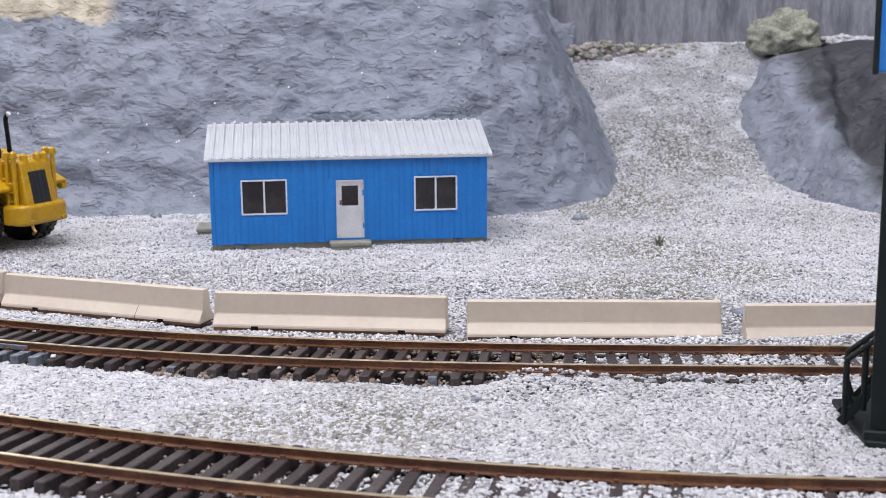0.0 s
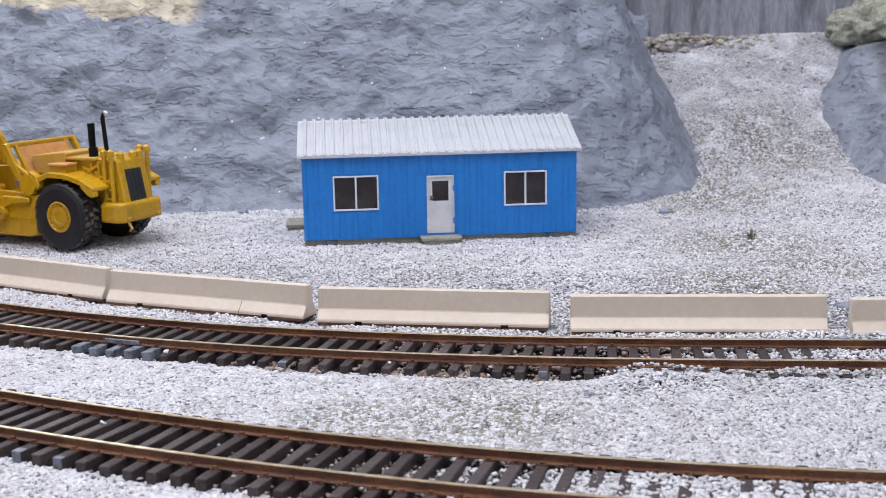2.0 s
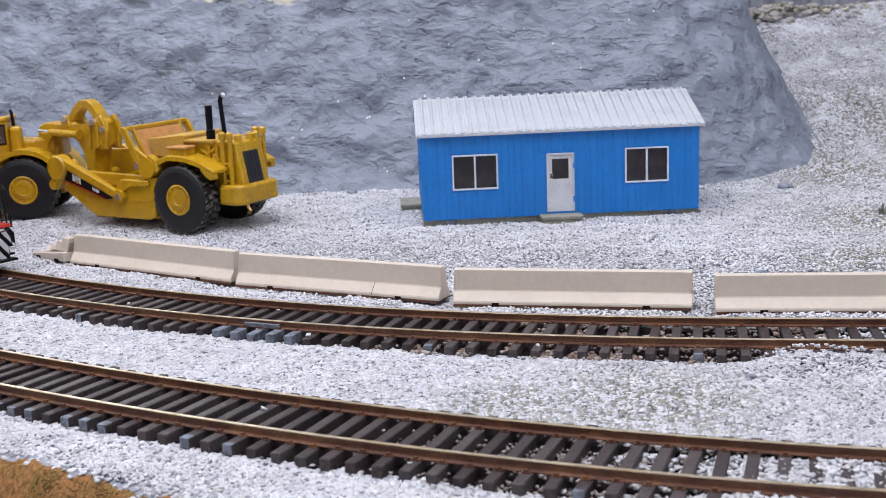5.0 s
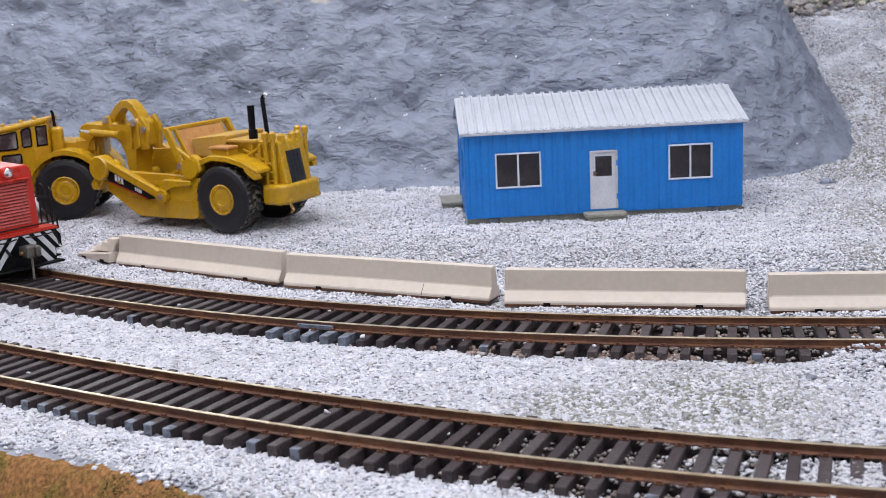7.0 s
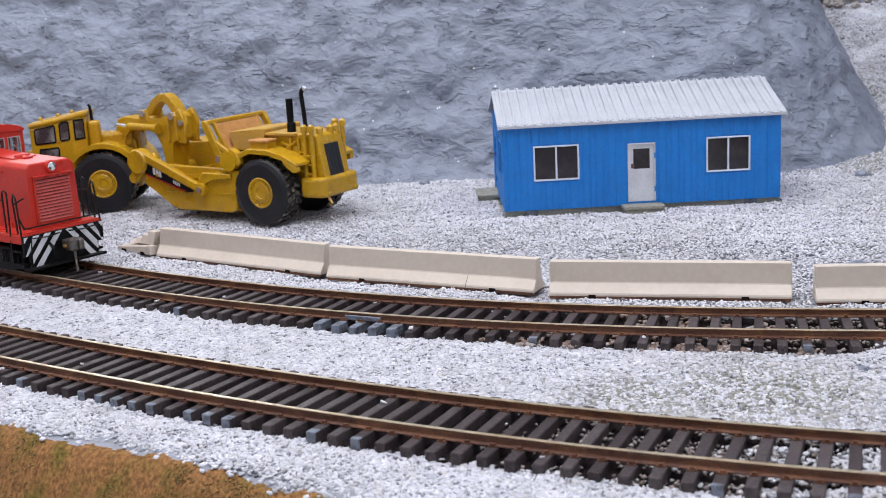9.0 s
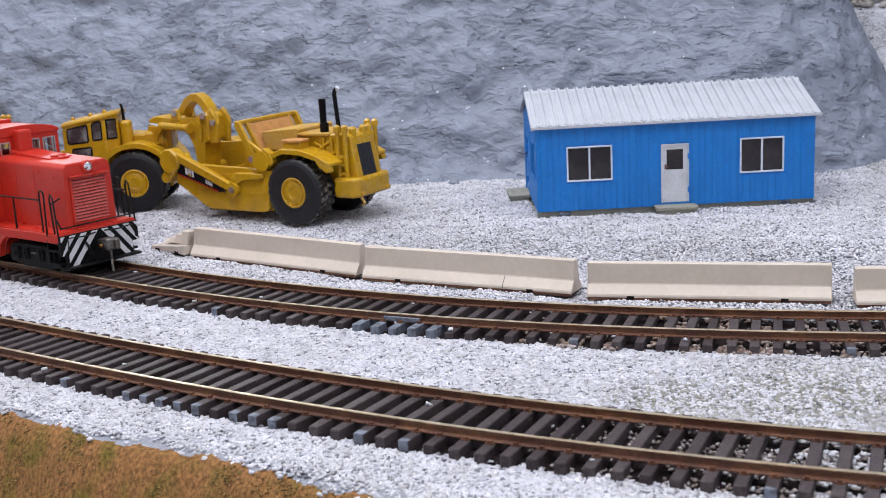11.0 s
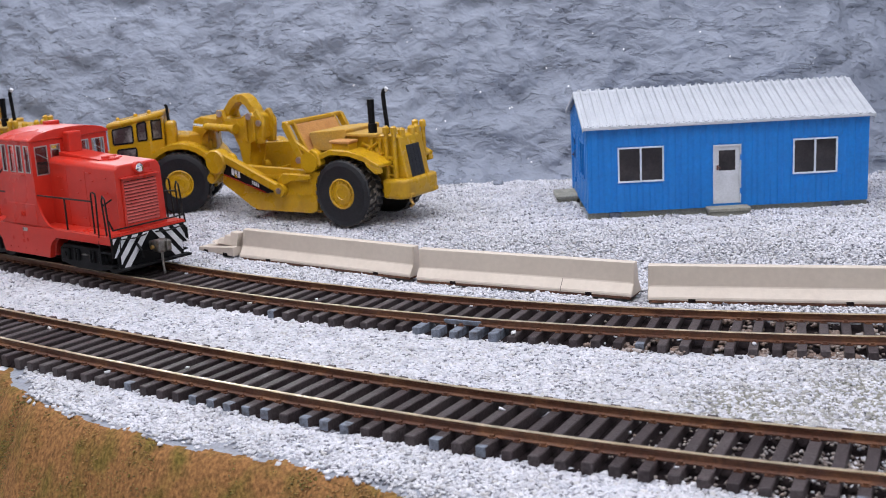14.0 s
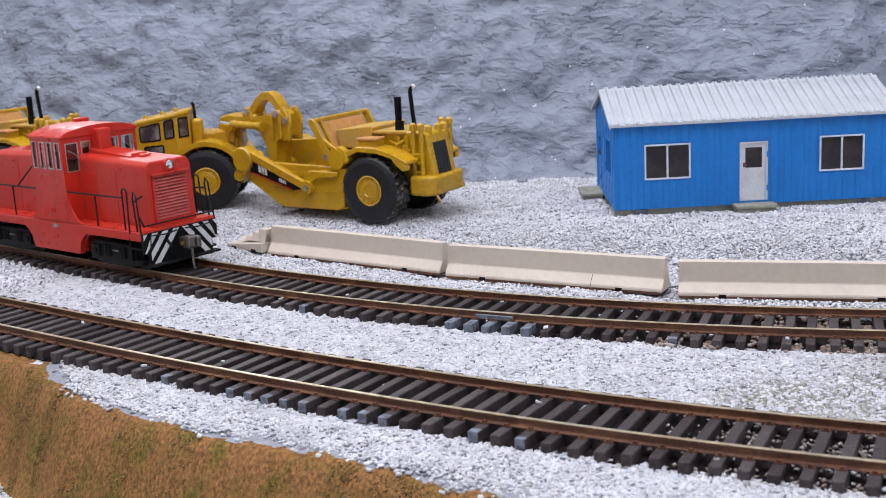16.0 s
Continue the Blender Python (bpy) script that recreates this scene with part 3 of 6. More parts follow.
boards("backdrop", -700, 620, 352, 358, -60, 420, M_BACK, "grey streaked concrete-look backdrop board behind the scenery", "backdrop")
boards("floor", -700, 620, -560, 360, -66, -60, M_FLOOR, "plain grey board under the layout", "floor")
boards("ceiling", -700, 620, -560, 360, 750, 756, M_ROOM, "plain white ceiling over the layout", "ceiling")
boards("wall_north", -700, 620, 358, 364, 420, 750, M_ROOM, "plain light wall above the backdrop", "wall")
boards("wall_south", -700, 620, -566, -560, -60, 750, M_ROOM, "plain light wall", "wall")
boards("wall_west", -706, -700, -560, 360, -60, 750, M_ROOM, "plain light wall", "wall")
boards("wall_east", 620, 626, -560, 360, -60, 750, M_ROOM, "plain light wall", "wall")

# ---------------------------------------------------------------- tracks


def rail(parent, c, side, x0=-345, x1=250):
    """One rail, swept along the track at that side of its middle."""
    prof = [(-1.0, 0), (1.0, 0), (1.0, 0.22), (0.24, 0.45), (0.24, 1.3), (0.40, 1.42), (0.40, 1.76), (0.32, 1.9), (-0.32, 1.9), (-0.40, 1.76), (-0.40, 1.42), (-0.24, 1.3), (-0.24, 0.45), (-1.0, 0.22)]
    bm = bmesh.new()
    rings = []
    for x in np.arange(x0, x1 + 1, 3.5):
        s = track_slope(c, x)
        k = math.hypot(1, s)
        n = (-s / k, 1 / k)
        y = float(track_y(c, x))
        rings.append([bm.verts.new((x + n[0] * (side + v), y + n[1] * (side + v), 2.0 + z)) for v, z in prof])
    m = len(prof)
    for a, b in zip(rings[:-1], rings[1:]):
        for k in range(m):
            f = bm.faces.new((a[k], a[(k + 1) % m], b[(k + 1) % m], b[k]))
            f.material_index = 1 if k in (6, 7, 8) else 0
    bm.faces.new(rings[0][::-1])
    bm.faces.new(rings[-1])
    return part("rail", bm, [M_RUST, M_STEEL], parent, "rusty rail with a worn bright head")


def tie_mesh(parent, width, m, mats):
    bm = bmesh.new()
    box(bm, -width / 2, width / 2, -14.6, 14.6, -0.6, 2.0, 0.18, 1)
    for y in (-8.6, 8.6):
        box(bm, -width * 0.36, width * 0.36, y - 1.7, y + 1.7, 1.99, 2.22)
        for dy in (-1.25, 1.25):
            box(bm, -0.4, 0.4, y + dy - 0.35, y + dy + 0.35, 2.2, 2.65)
    for f in bm.faces:
        f.material_index = 1 if f.calc_center_median().z > 2.02 else 0
    return part("tie", bm, mats, parent, at=m)


CHIPS = []      # where a few loose chips lie on the ties


def track(c, spacing, width, label, start, grey=()):
    top = thing("railway_track", mm_pose(0, 0, 0), label, "railway track", "model railway tracks")
    bm = bmesh.new()
    a = b = None
    for x in np.arange(-345, 251, 5.0):
        s = track_slope(c, x)
        k = math.hypot(1, s)
        y = float(track_y(c, x))
        row = [bm.verts.new((x - s / k * w, y + w / k, z)) for w, z in ((-14.2, -1.2), (-13.4, -0.15), (13.4, -0.15), (14.2, -1.2))]
        if a:
            for i in range(3):
                bm.faces.new((a[i], a[i + 1], row[i + 1], row[i]))
        a = row
    part("roadbed", bm, M_ROADBED, top, "dark earth between the ties")
    rail(top, c, -8.6)
    rail(top, c, 8.6)
    first = None
    x = start
    rnd = random.Random(5)
    while x < 245:
        s = track_slope(c, x)
        m = mm_pose(x, float(track_y(c, x)), rnd.uniform(-0.12, 0.08), rnd.uniform(-0.5, 0.5), rnd.uniform(-1.0, 1.0), math.degrees(math.atan(s)) + rnd.uniform(-0.9, 0.9))
        if first is None:
            first = tie_mesh(top, width, m, [M_TIE, M_RUST])
        else:
            again(first, top, m)
        if grey and grey[0] < x < grey[1]:
            coat = bmesh.new()
            box(coat, -width / 2 - 0.05, width / 2 + 0.05, -14.7, rnd.uniform(-10.5, -6.5), -0.4, 2.06, 0.15, 1)
            part("paint_coat", coat, M_TIEGREY, top, "blue-grey paint on the tie end", at=m)
        elif rnd.random() < 0.05 or (not grey and -75 < x < 20 and rnd.random() < 0.4):
            smear = bmesh.new()
            box(smear, -width * 0.5 + 0.06, width * 0.5 - 0.06, -14.66, rnd.uniform(-14.0, -12.5), 0.0, 2.03, 0.1, 1)
            part("paint_smear", smear, M_TIEGREY, top, at=m)
        if rnd.random() < 0.16:
            v = rnd.choice((rnd.uniform(-6.5, 6.5), rnd.uniform(-14, -10.5), rnd.uniform(10.5, 14)))
            CHIPS.append((x - v * s / math.hypot(1, s), float(track_y(c, x)) + v / math.hypot(1, s), 2.25))
        x += spacing / math.hypot(1, s)
    return top


track(NEAR, 4.93, 2.15, "curved model railway track with dark plastic ties and rusty rails", -340)
far_track = track(FAR, 4.88, 2.1, "curved model railway track with some grey-painted ties at a joint", -340, (-49, -27))
for s_ in (-8.6, 8.6):
    bm = bmesh.new()
    x_ = -37.0
    k_ = track_slope(FAR, x_)
    box(bm, -5.0 if s_ < 0 else -4, 5.0 if s_ < 0 else 4, -0.3, 0.3, 2.05, 3.2 if s_ < 0 else 3.0, 0.12, 1)
    part("rail_joiner", bm, M_TIEGREY, far_track, "grey rail joiner",
         at=mm_pose(x_ - k_ * s_, float(track_y(FAR, x_)) + s_ - (0.75 if s_ < 0 else -0.75), 0, 0, 0, math.degrees(math.atan(k_))))

# ---------------------------------------------------------------- concrete barriers
BARRIER = [(-3.6, 0), (3.6, 0), (3.6, 0.9), (1.55, 3.5), (1.1, 9.1), (-1.1, 9.1), (-1.55, 3.5), (-3.6, 0.9)]


LINES = []


def barrier(x0, y0, x1, y1, label, z0=2.4):
    LINES.append(((x0, y0), (x1, y1)))
    L, ang = math.hypot(x1 - x0, y1 - y0), math.degrees(math.atan2(y1 - y0, x1 - x0))
    top = thing("jersey_barrier", mm_pose(x0, y0, z0, 0, 0, ang) @ mm_pose(0, 3.6, 0) @ Matrix.Diagonal((1, 1, 0.95, 1)), label, "barrier", "row of barriers")
    bm = bmesh.new()
    cuts = [0, 0.17 * L, 0.17 * L + 1.8, 0.80 * L, 0.80 * L + 1.8, L]
    solid(bm, BARRIER, 0, L, "x", 0.22, 1)
    part("barrier_body", bm, M_CONC, top)
    bm = bmesh.new()
    box(bm, 0.3, L - 0.3, -3.55, 3.55, -0.6, 0.1)
    part("base_strip", bm, M_RUST, top, "reddish-brown glue line under the barrier")
    for a in (cuts[1], cuts[3]):
        bm = bmesh.new()
        box(bm, a, a + 1.8, -3.68, -1.0, -0.3, 0.62)
        part("lifting_slot", bm, M_ROADBED, top, "dark lifting slot under the edge")
    for a in (0.35, L - 0.75):
        bm = bmesh.new()
        solid(bm, [(-1.68, 3.5), (-1.22, 8.9), (-1.0, 8.9), (-1.4, 3.5)], a, a + 0.4, "x")
        part("end_bead", bm, M_CONC, top)
    return top


LABEL = "cream moulded concrete road barrier standing on the gravel"
barrier(-138.3, 4.2, -71.3, -6.8, LABEL)
seamed = barrier(-68.4, -8.8, -4.6, -11.7, LABEL)
bm = bmesh.new()
solid(bm, [(-3.64, 0.3), (-3.64, 0.9), (-1.58, 3.5), (-1.4, 3.5), (-3.4, 0.9), (-3.4, 0.3)], 44.0, 44.14, "x")
part("mould_seam", bm, M_TIE, seamed, "thin dark mould seam")
barrier(0.1, -13.4, 58.8, -2.7, LABEL)
barrier(64.4, -3.0, 123.8, 13.5, LABEL, 1.9)
barrier(129.6, 13.4, 188.8, 32.4, LABEL, 1.4)

broken = thing("jersey_barrier", mm_pose(-156.5, 8.9, 2.6, 0, 0, -17.5) @ mm_pose(0, 3.6, 0), "short cream barrier end with stepped broken top", "barrier", "row of barriers")
bm = bmesh.new()
solid(bm, [(-2.0, 0), (17.2, 0), (17.2, 3.2), (-1.6, 1.3)], -3.7, 3.2, "y", 0.25, 1)
part("barrier_body", bm, M_CONC, broken)
for x0, h in ((3.6, 3.5), (6.8, 4.6), (10.0, 5.9), (13.4, 7.3)):
    bm = bmesh.new()
    solid(bm, [(-2.4, 3.0), (2.2, 3.0), (1.3, h), (-1.3, h)], x0, 17.2, "x", 0.2, 1)
    part("broken_step", bm, M_CONC, broken)
for a in (1.0, 11.5):
    bm = bmesh.new()
    box(bm, a, a + 2.4, -3.75, -2.0, -0.3, 0.8)
    part("lifting_slot", bm, M_ROADBED, broken, "dark lifting slot under the edge")

# ---------------------------------------------------------------- blue hut
HUT_L, HUT_D, HUT_H, RIDGE = 88.7, 48.0, 28.5, 37.1
hut = thing("site_office_hut", mm_pose(-41.3, 60.4, 7.3, 0.8, 0.2, 26.4), "blue corrugated site office hut with a white metal roof", "hut")


def wall_panel(name, length, height, holes, m, mat, gable=0.0):
    """A wall 1.2 thick with real openings; ribs stand proud of it. Holes are (x0, x1, z0, z1)."""
    bm = bmesh.new()
    xs = sorted({0, length, *(h[0] for h in holes), *(h[1] for h in holes)})
    for a, b in zip(xs[:-1], xs[1:]):
        gaps = sorted((h[2], h[3]) for h in holes if h[0] <= a and h[1] >= b)
        z = 1.5
        for g0, g1 in gaps + [(height, height)]:
            if g0 > z:
                box(bm, a, b, 0, 1.2, z, g0)
            z = g1
    if gable:
        solid(bm, [(0, height), (length, height), (length / 2, height + gable)], 0, 1.2, "y")
    x = 2.05
    while x < length:
        spans, z = [], 1.5
        for g0, g1 in sorted((h[2] - 0.7, h[3] + 0.7) for h in holes if h[0] - 1.5 < x < h[1] + 1.5):
            spans.append((z, g0))
            z = g1
        spans.append((z, height + (gable * (1 - abs(2 * x / length - 1)) if gable else 0)))
        for z0, z1 in spans:
            if z1 - z0 > 0.5:
                solid(bm, [(x - 1.5, 0.02), (x - 0.85, -0.40), (x + 0.85, -0.40), (x + 1.5, 0.02)], z0 + 0.05, z1 - 0.05, "z")
        x += 4.06
    return part(name, bm, mat, hut, at=m)


WIN_L, WIN_R, DOORWAY = (9.5, 23.9, 11.0, 22.1), (65.0, 78.9, 11.0, 22.1), (39.7, 48.4, 2.6, 21.4)
END_WIN, END_DOOR = (27.0, 37.5, 11.0, 22.4), (5.0, 13.9, 2.6, 22.0)
wall_panel("wall", HUT_L, HUT_H, [WIN_L, DOORWAY, WIN_R], mm_pose(0, 0, 0), M_BLUE)
wall_panel("wall", HUT_L, HUT_H, [], mm_pose(HUT_L, HUT_D, 0, 0, 0, 180), M_BLUE)
wall_panel("wall", HUT_D, HUT_H, [END_WIN, END_DOOR], mm_pose(0, HUT_D, 0, 0, 0, -90), M_BLUE, RIDGE - HUT_H - 0.6)
wall_panel("wall", HUT_D, HUT_H, [], mm_pose(HUT_L, 0, 0, 0, 0, 90), M_BLUE, RIDGE - HUT_H - 0.6)
bm = bmesh.new()
box(bm, 1.3, HUT_L - 1.3, 1.3, HUT_D - 1.3, 1.95, 2.5)
part("floor_panel", bm, M_WOOD, hut)
for x0 in (0, HUT_L - 0.7):
    bm = bmesh.new()
    box(bm, x0 - 0.15, x0 + 0.85, -0.32, 0.6, 1.5, HUT_H, 0.1, 1)
    part("corner_trim", bm, M_BLUE, hut)


def hut_window(hole, m, proud=0.42, mat=M_FRAME, label="white sliding window frame"):
    x0, x1, z0, z1 = hole
    bm = bmesh.new()
    w, o = 0.5, 0.12
    for b in ((x0 - o, x0 + w - o, z0 - o, z1 + o), (x1 - w + o, x1 + o, z0 - o, z1 + o), (x0, x1, z0 - o, z0 + w - o), (x0, x1, z1 - w + o, z1 + o)):
        box(bm, b[0], b[1], -proud, 0.55, b[2], b[3], 0.08, 1)
    mid = (x0 + x1) / 2
    box(bm, mid - 0.28, mid + 0.28, -min(0.3, proud), 0.55, z0, z1, 0.08, 1)
    win = part("window", bm, mat, hut, label, at=m)
    for a, b in ((x0, mid), (mid, x1)):
        bm = bmesh.new()
        box(bm, a + 0.3, b - 0.3, 0.25, 0.45, z0 + 0.3, z1 - 0.3)
        part("pane", bm, M_PANE, win, "dark tinted pane")


hut_window(WIN_L, mm_pose(0, 0, 0))
hut_window(WIN_R, mm_pose(0, 0, 0))
hut_window(END_WIN, mm_pose(0, HUT_D, 0, 0, 0, -90), 0.3, M_BLUE, "blue sliding window frame")


def hut_door(hole, m, proud=0.42, mat=M_DOOR, label="scuffed white door with a dark half-height window"):
    x0, x1, z0, z1 = hole
    bm = bmesh.new()
    for b in ((x0 - 0.1, x0 + 0.45, z0, z1 + 0.1), (x1 - 0.45, x1 + 0.1, z0, z1 + 0.1), (x0, x1, z1 - 0.45, z1 + 0.1)):
        box(bm, b[0], b[1], -proud, 0.6, b[2], b[3], 0.08, 1)
    door = part("door", bm, mat, hut, label, at=m)
    wx0, wx1, wz0, wz1 = x0 + 1.7, x1 - 1.7, z0 + 10.6, z1 - 1.7
    bm = bmesh.new()
    for b in ((x0 + 0.5, x1 - 0.5, z0, wz0), (x0 + 0.5, x1 - 0.5, wz1, z1 - 0.5), (x0 + 0.5, wx0, wz0, wz1), (wx1, x1 - 0.5, wz0, wz1)):
        box(bm, b[0], b[1], -0.05, 0.5, b[2], b[3])
    part("door_leaf", bm, mat, door)
    bm = bmesh.new()
    box(bm, wx0 - 0.1, wx1 + 0.1, 0.1, 0.3, wz0 - 0.1, wz1 + 0.1)
    part("pane", bm, M_PANE, door, "dark tinted pane")
    bm = bmesh.new()
    tube(bm, [(x0 + 1.3, -0.1, z0 + 11.6), (x0 + 1.3, -0.6, z0 + 11.6), (x0 + 2.1, -0.65, z0 + 11.7)], 0.24, 6)
    box(bm, x0 + 1.0, x0 + 1.6, -0.25, 0, z0 + 10.9, z0 + 12.4)
    part("door_handle", bm, M_BROWN, door, "brown door handle")
    for z in (z0 + 4, z1 - 4):
        bm = bmesh.new()
        tube(bm, [(x1 - 0.15, -0.45, z - 0.9), (x1 - 0.15, -0.45, z + 0.9)], 0.22, 6)
        part("hinge", bm, M_BLUE, door)


hut_door(DOORWAY, mm_pose(0, 0, 0))
hut_door(END_DOOR, mm_pose(0, HUT_D, 0, 0, 0, -90), 0.3, M_BLUE, "blue end door with a dark window")

# roof: two ribbed sheets, fascia and ridge cap
ROOF_RUN, EAVE = HUT_D / 2 + 1.4, HUT_H + 0.25


def roof_sheet():
    bm = bmesh.new()
    prof, x = [(-1.6, 0)], -1.6
    while x < HUT_L + 0.5:
        for dx, z in ((0.75, 0), (0.9, 0.22), (1.1, 0.22), (1.25, 0), (1.95, 0), (2.22, 1.15), (2.72, 1.15), (3.0, 0)):
            if x + dx < HUT_L + 1.6:
                prof.append((x + dx, z))
        x += 3.02
    prof.append((HUT_L + 1.6, 0))
    slope = math.hypot(ROOF_RUN, RIDGE - EAVE)
    rows = []
    for y, dz in ((0, 0), (slope, 0), (slope, -0.5), (0, -0.5)):
        rows.append([bm.verts.new((px, y, ((pz * 0.3 if y == 0 else pz) if dz == 0 else 0) + dz + 0.5)) for px, pz in prof])
    for a, b in ((rows[0], rows[1]), (rows[1], rows[2]), (rows[2], rows[3]), (rows[3], rows[0])):
        for i in range(len(prof) - 1):
            bm.faces.new((a[i], a[i + 1], b[i + 1], b[i]))
    bm.faces.new([r[0] for r in rows][::-1])
    bm.faces.new([r[-1] for r in rows])
    return bm


pitch_deg = math.degrees(math.atan2(RIDGE - EAVE, ROOF_RUN))
roof = part("roof", roof_sheet(), M_WHITE, hut, "white ribbed metal roof sheet", at=mm_pose(0, -1.4, EAVE, pitch_deg))
bm = bmesh.new()
x = -1.6
while x < HUT_L:
    for dx in (0.35, 1.65):
        box(bm, x + dx - 0.14, x + dx + 0.14, 0.75, 1.0, 0.45, 0.62)
    x += 3.02
part("roof_screws", bm, M_TIEGREY, roof, "row of small dark roof screws")
again(roof, hut, mm_pose(HUT_L, HUT_D + 1.4, EAVE, pitch_deg, 0, 180))
bm = bmesh.new()
solid(bm, [(HUT_D / 2 - 1.6, RIDGE + 0.15), (HUT_D / 2, RIDGE + 0.95), (HUT_D / 2 + 1.6, RIDGE + 0.15), (HUT_D / 2, RIDGE + 0.5)], -1.7, HUT_L + 1.7, "x")
part("ridge_cap", bm, M_WHITE, hut)
for y in (-1.75, HUT_D + 1.35):
    bm = bmesh.new()
    box(bm, -1.65, HUT_L + 1.65, y, y + 0.4, EAVE - 0.4, EAVE + 0.3, 0.08, 1)
    part("fascia", bm, M_WHITE, hut)
for x0 in (-1.75, HUT_L + 1.35):
    bm = bmesh.new()
    solid(bm, [(-1.5, EAVE - 0.8), (HUT_D / 2, RIDGE - 0.8), (HUT_D + 1.5, EAVE - 0.8), (HUT_D + 1.5, EAVE + 0.4), (HUT_D / 2, RIDGE + 0.45), (-1.5, EAVE + 0.4)], x0, x0 + 0.4, "x")
    part("barge_board", bm, M_WHITE, hut)
for y0 in (0.1, 22, HUT_D - 2.1):
    bm = bmesh.new()
    box(bm, -0.3, HUT_L + 0.3, y0 + 0.9, y0 + 2.4, -1.3, 1.5, 0.12, 1)
    part("skid", bm, M_WOOD, hut, "grey-green timber skid")
for x0 in (6.5, HUT_L - 11):
    bm = bmesh.new()
    box(bm, x0, x0 + 3.8, 0.1, 4, -1.5, 1.4, 0.1, 1)
    part("skid_block", bm, M_TIEGREY, hut)
for nm, b in (("door_step", (37.6, 50.0, -5.2, -0.4, -1.5, 2.0)), ("end_step", (-7.0, -0.4, 31.5, 45.0, -1.2, 1.4))):
    step = thing(nm, mm_pose(-41.3, 60.4, 7.3, 0.8, 0.2, 26.4), "grey-green timber step block on the gravel beside the hut", "step")
    bm = bmesh.new()
    box(bm, b[0], b[1], b[2], b[3], b[4], b[5] - 1.1, 0.15, 1)
    part("step_block", bm, M_WOOD, step)
    bm = bmesh.new()
    box(bm, b[0] - 0.5, b[1] + 0.5, b[2] - 0.4, b[3] + 0.1, b[5] - 1.1, b[5], 0.15, 1)
    part("step_tread", bm, M_WOOD, step)

# ---------------------------------------------------------------- earthmover (wheel tractor scraper)
WHEEL_R, HALF = 11.4, 16.5


def tyre_bm():
    bm = bmesh.new()
    lathe(bm, [(4.6, -3.7), (5.0, -4.35), (7.0, -4.45), (9.2, -4.4), (10.5, -4.0), (11.1, -3.3), (10.7, -2.9), (10.7, 2.9), (11.1, 3.3), (10.5, 4.0), (9.2, 4.4), (7.0, 4.45), (5.0, 4.35), (4.6, 3.7)], 48)
    return bm


def tread_bm():
    bm = bmesh.new()
    n = 26
    for k in range(n):
        for side in (-1, 1):
            lug = bmesh.new()
            solid(lug, [(-0.75, 0.1 * side), (0.75, 0.1 * side), (1.75, 3.6 * side), (0.35, 3.6 * side)], 10.2, 11.2, "z")
            shifted(lug, mat_turn(0, 0, 0, 0, (k + (0.5 if side > 0 else 0)) * 360 / n, 0))
            me = bpy.data.meshes.new("lug")
            lug.to_mesh(me)
            bm.from_mesh(me)
            bpy.data.meshes.remove(me)
            lug.free()
    return bm


def rim_bm():
    bm = bmesh.new()
    lathe(bm, [(5.3, -2.8), (5.2, -4.3), (4.75, -4.55), (4.45, -4.4), (4.3, -4.15), (3.5, -4.1), (3.3, -4.25), (2.9, -4.4), (1.9, -4.5), (1.7, -4.3), (0.9, -4.3), (0.3, -4.3)], 32)
    for k in range(14):
        a = 2 * math.pi * k / 14
        box(bm, 3.95 * math.cos(a) - 0.22, 3.95 * math.cos(a) + 0.22, -4.7, -4.0, 3.95 * math.sin(a) - 0.22, 3.95 * math.sin(a) + 0.22)
    return bm


def wheel(top, m):
    ty = part("tyre", tyre_bm(), M_TYRE, top, "big black rubber tyre with lug tread", at=m)
    part("rim", rim_bm(), M_YELLOW, ty, "yellow wheel rim with hub bolts", smooth=False)
    part("tread", tread_bm(), M_TREAD, ty, "worn lug tread of the tyre", kind="stuff")
    return ty


def wheel_pair(top, m):
    """Both wheels of an axle; m is the pose of its middle over the ground."""
    w = wheel(top, m @ mm_pose(0, -HALF + 4.2, WHEEL_R))
    for o, p in ((w, top),):
        c = again(o, p, m @ mm_pose(0, HALF - 4.2, WHEEL_R, 0, 0, 180))
        for piece in o.children:
            again(piece, c, Matrix.Identity(4))


def bar(bm, a, b, w, h, r=0.0):
    """A square bar from a to b, w across and h high."""
    a, b = Vector(a), Vector(b)
    tmp = bmesh.new()
    L = (b - a).length
    box(tmp, 0, L, -w / 2, w / 2, -h / 2, h / 2, r, 1)
    q = (b - a).to_track_quat("X", "Z").to_matrix().to_4x4()
    shifted(tmp, Matrix.Translation(a) @ q)
    me = bpy.data.meshes.new("bar")
    tmp.to_mesh(me)
    bm.from_mesh(me)
    bpy.data.meshes.remove(me)
    tmp.free()
    return bm


def one(name, fill, mat, top, label="", at=None, smooth_=False):
    bm = bmesh.new()
    fill(bm)
    return part(name, bm, mat, top, label, at=at, smooth=smooth_)


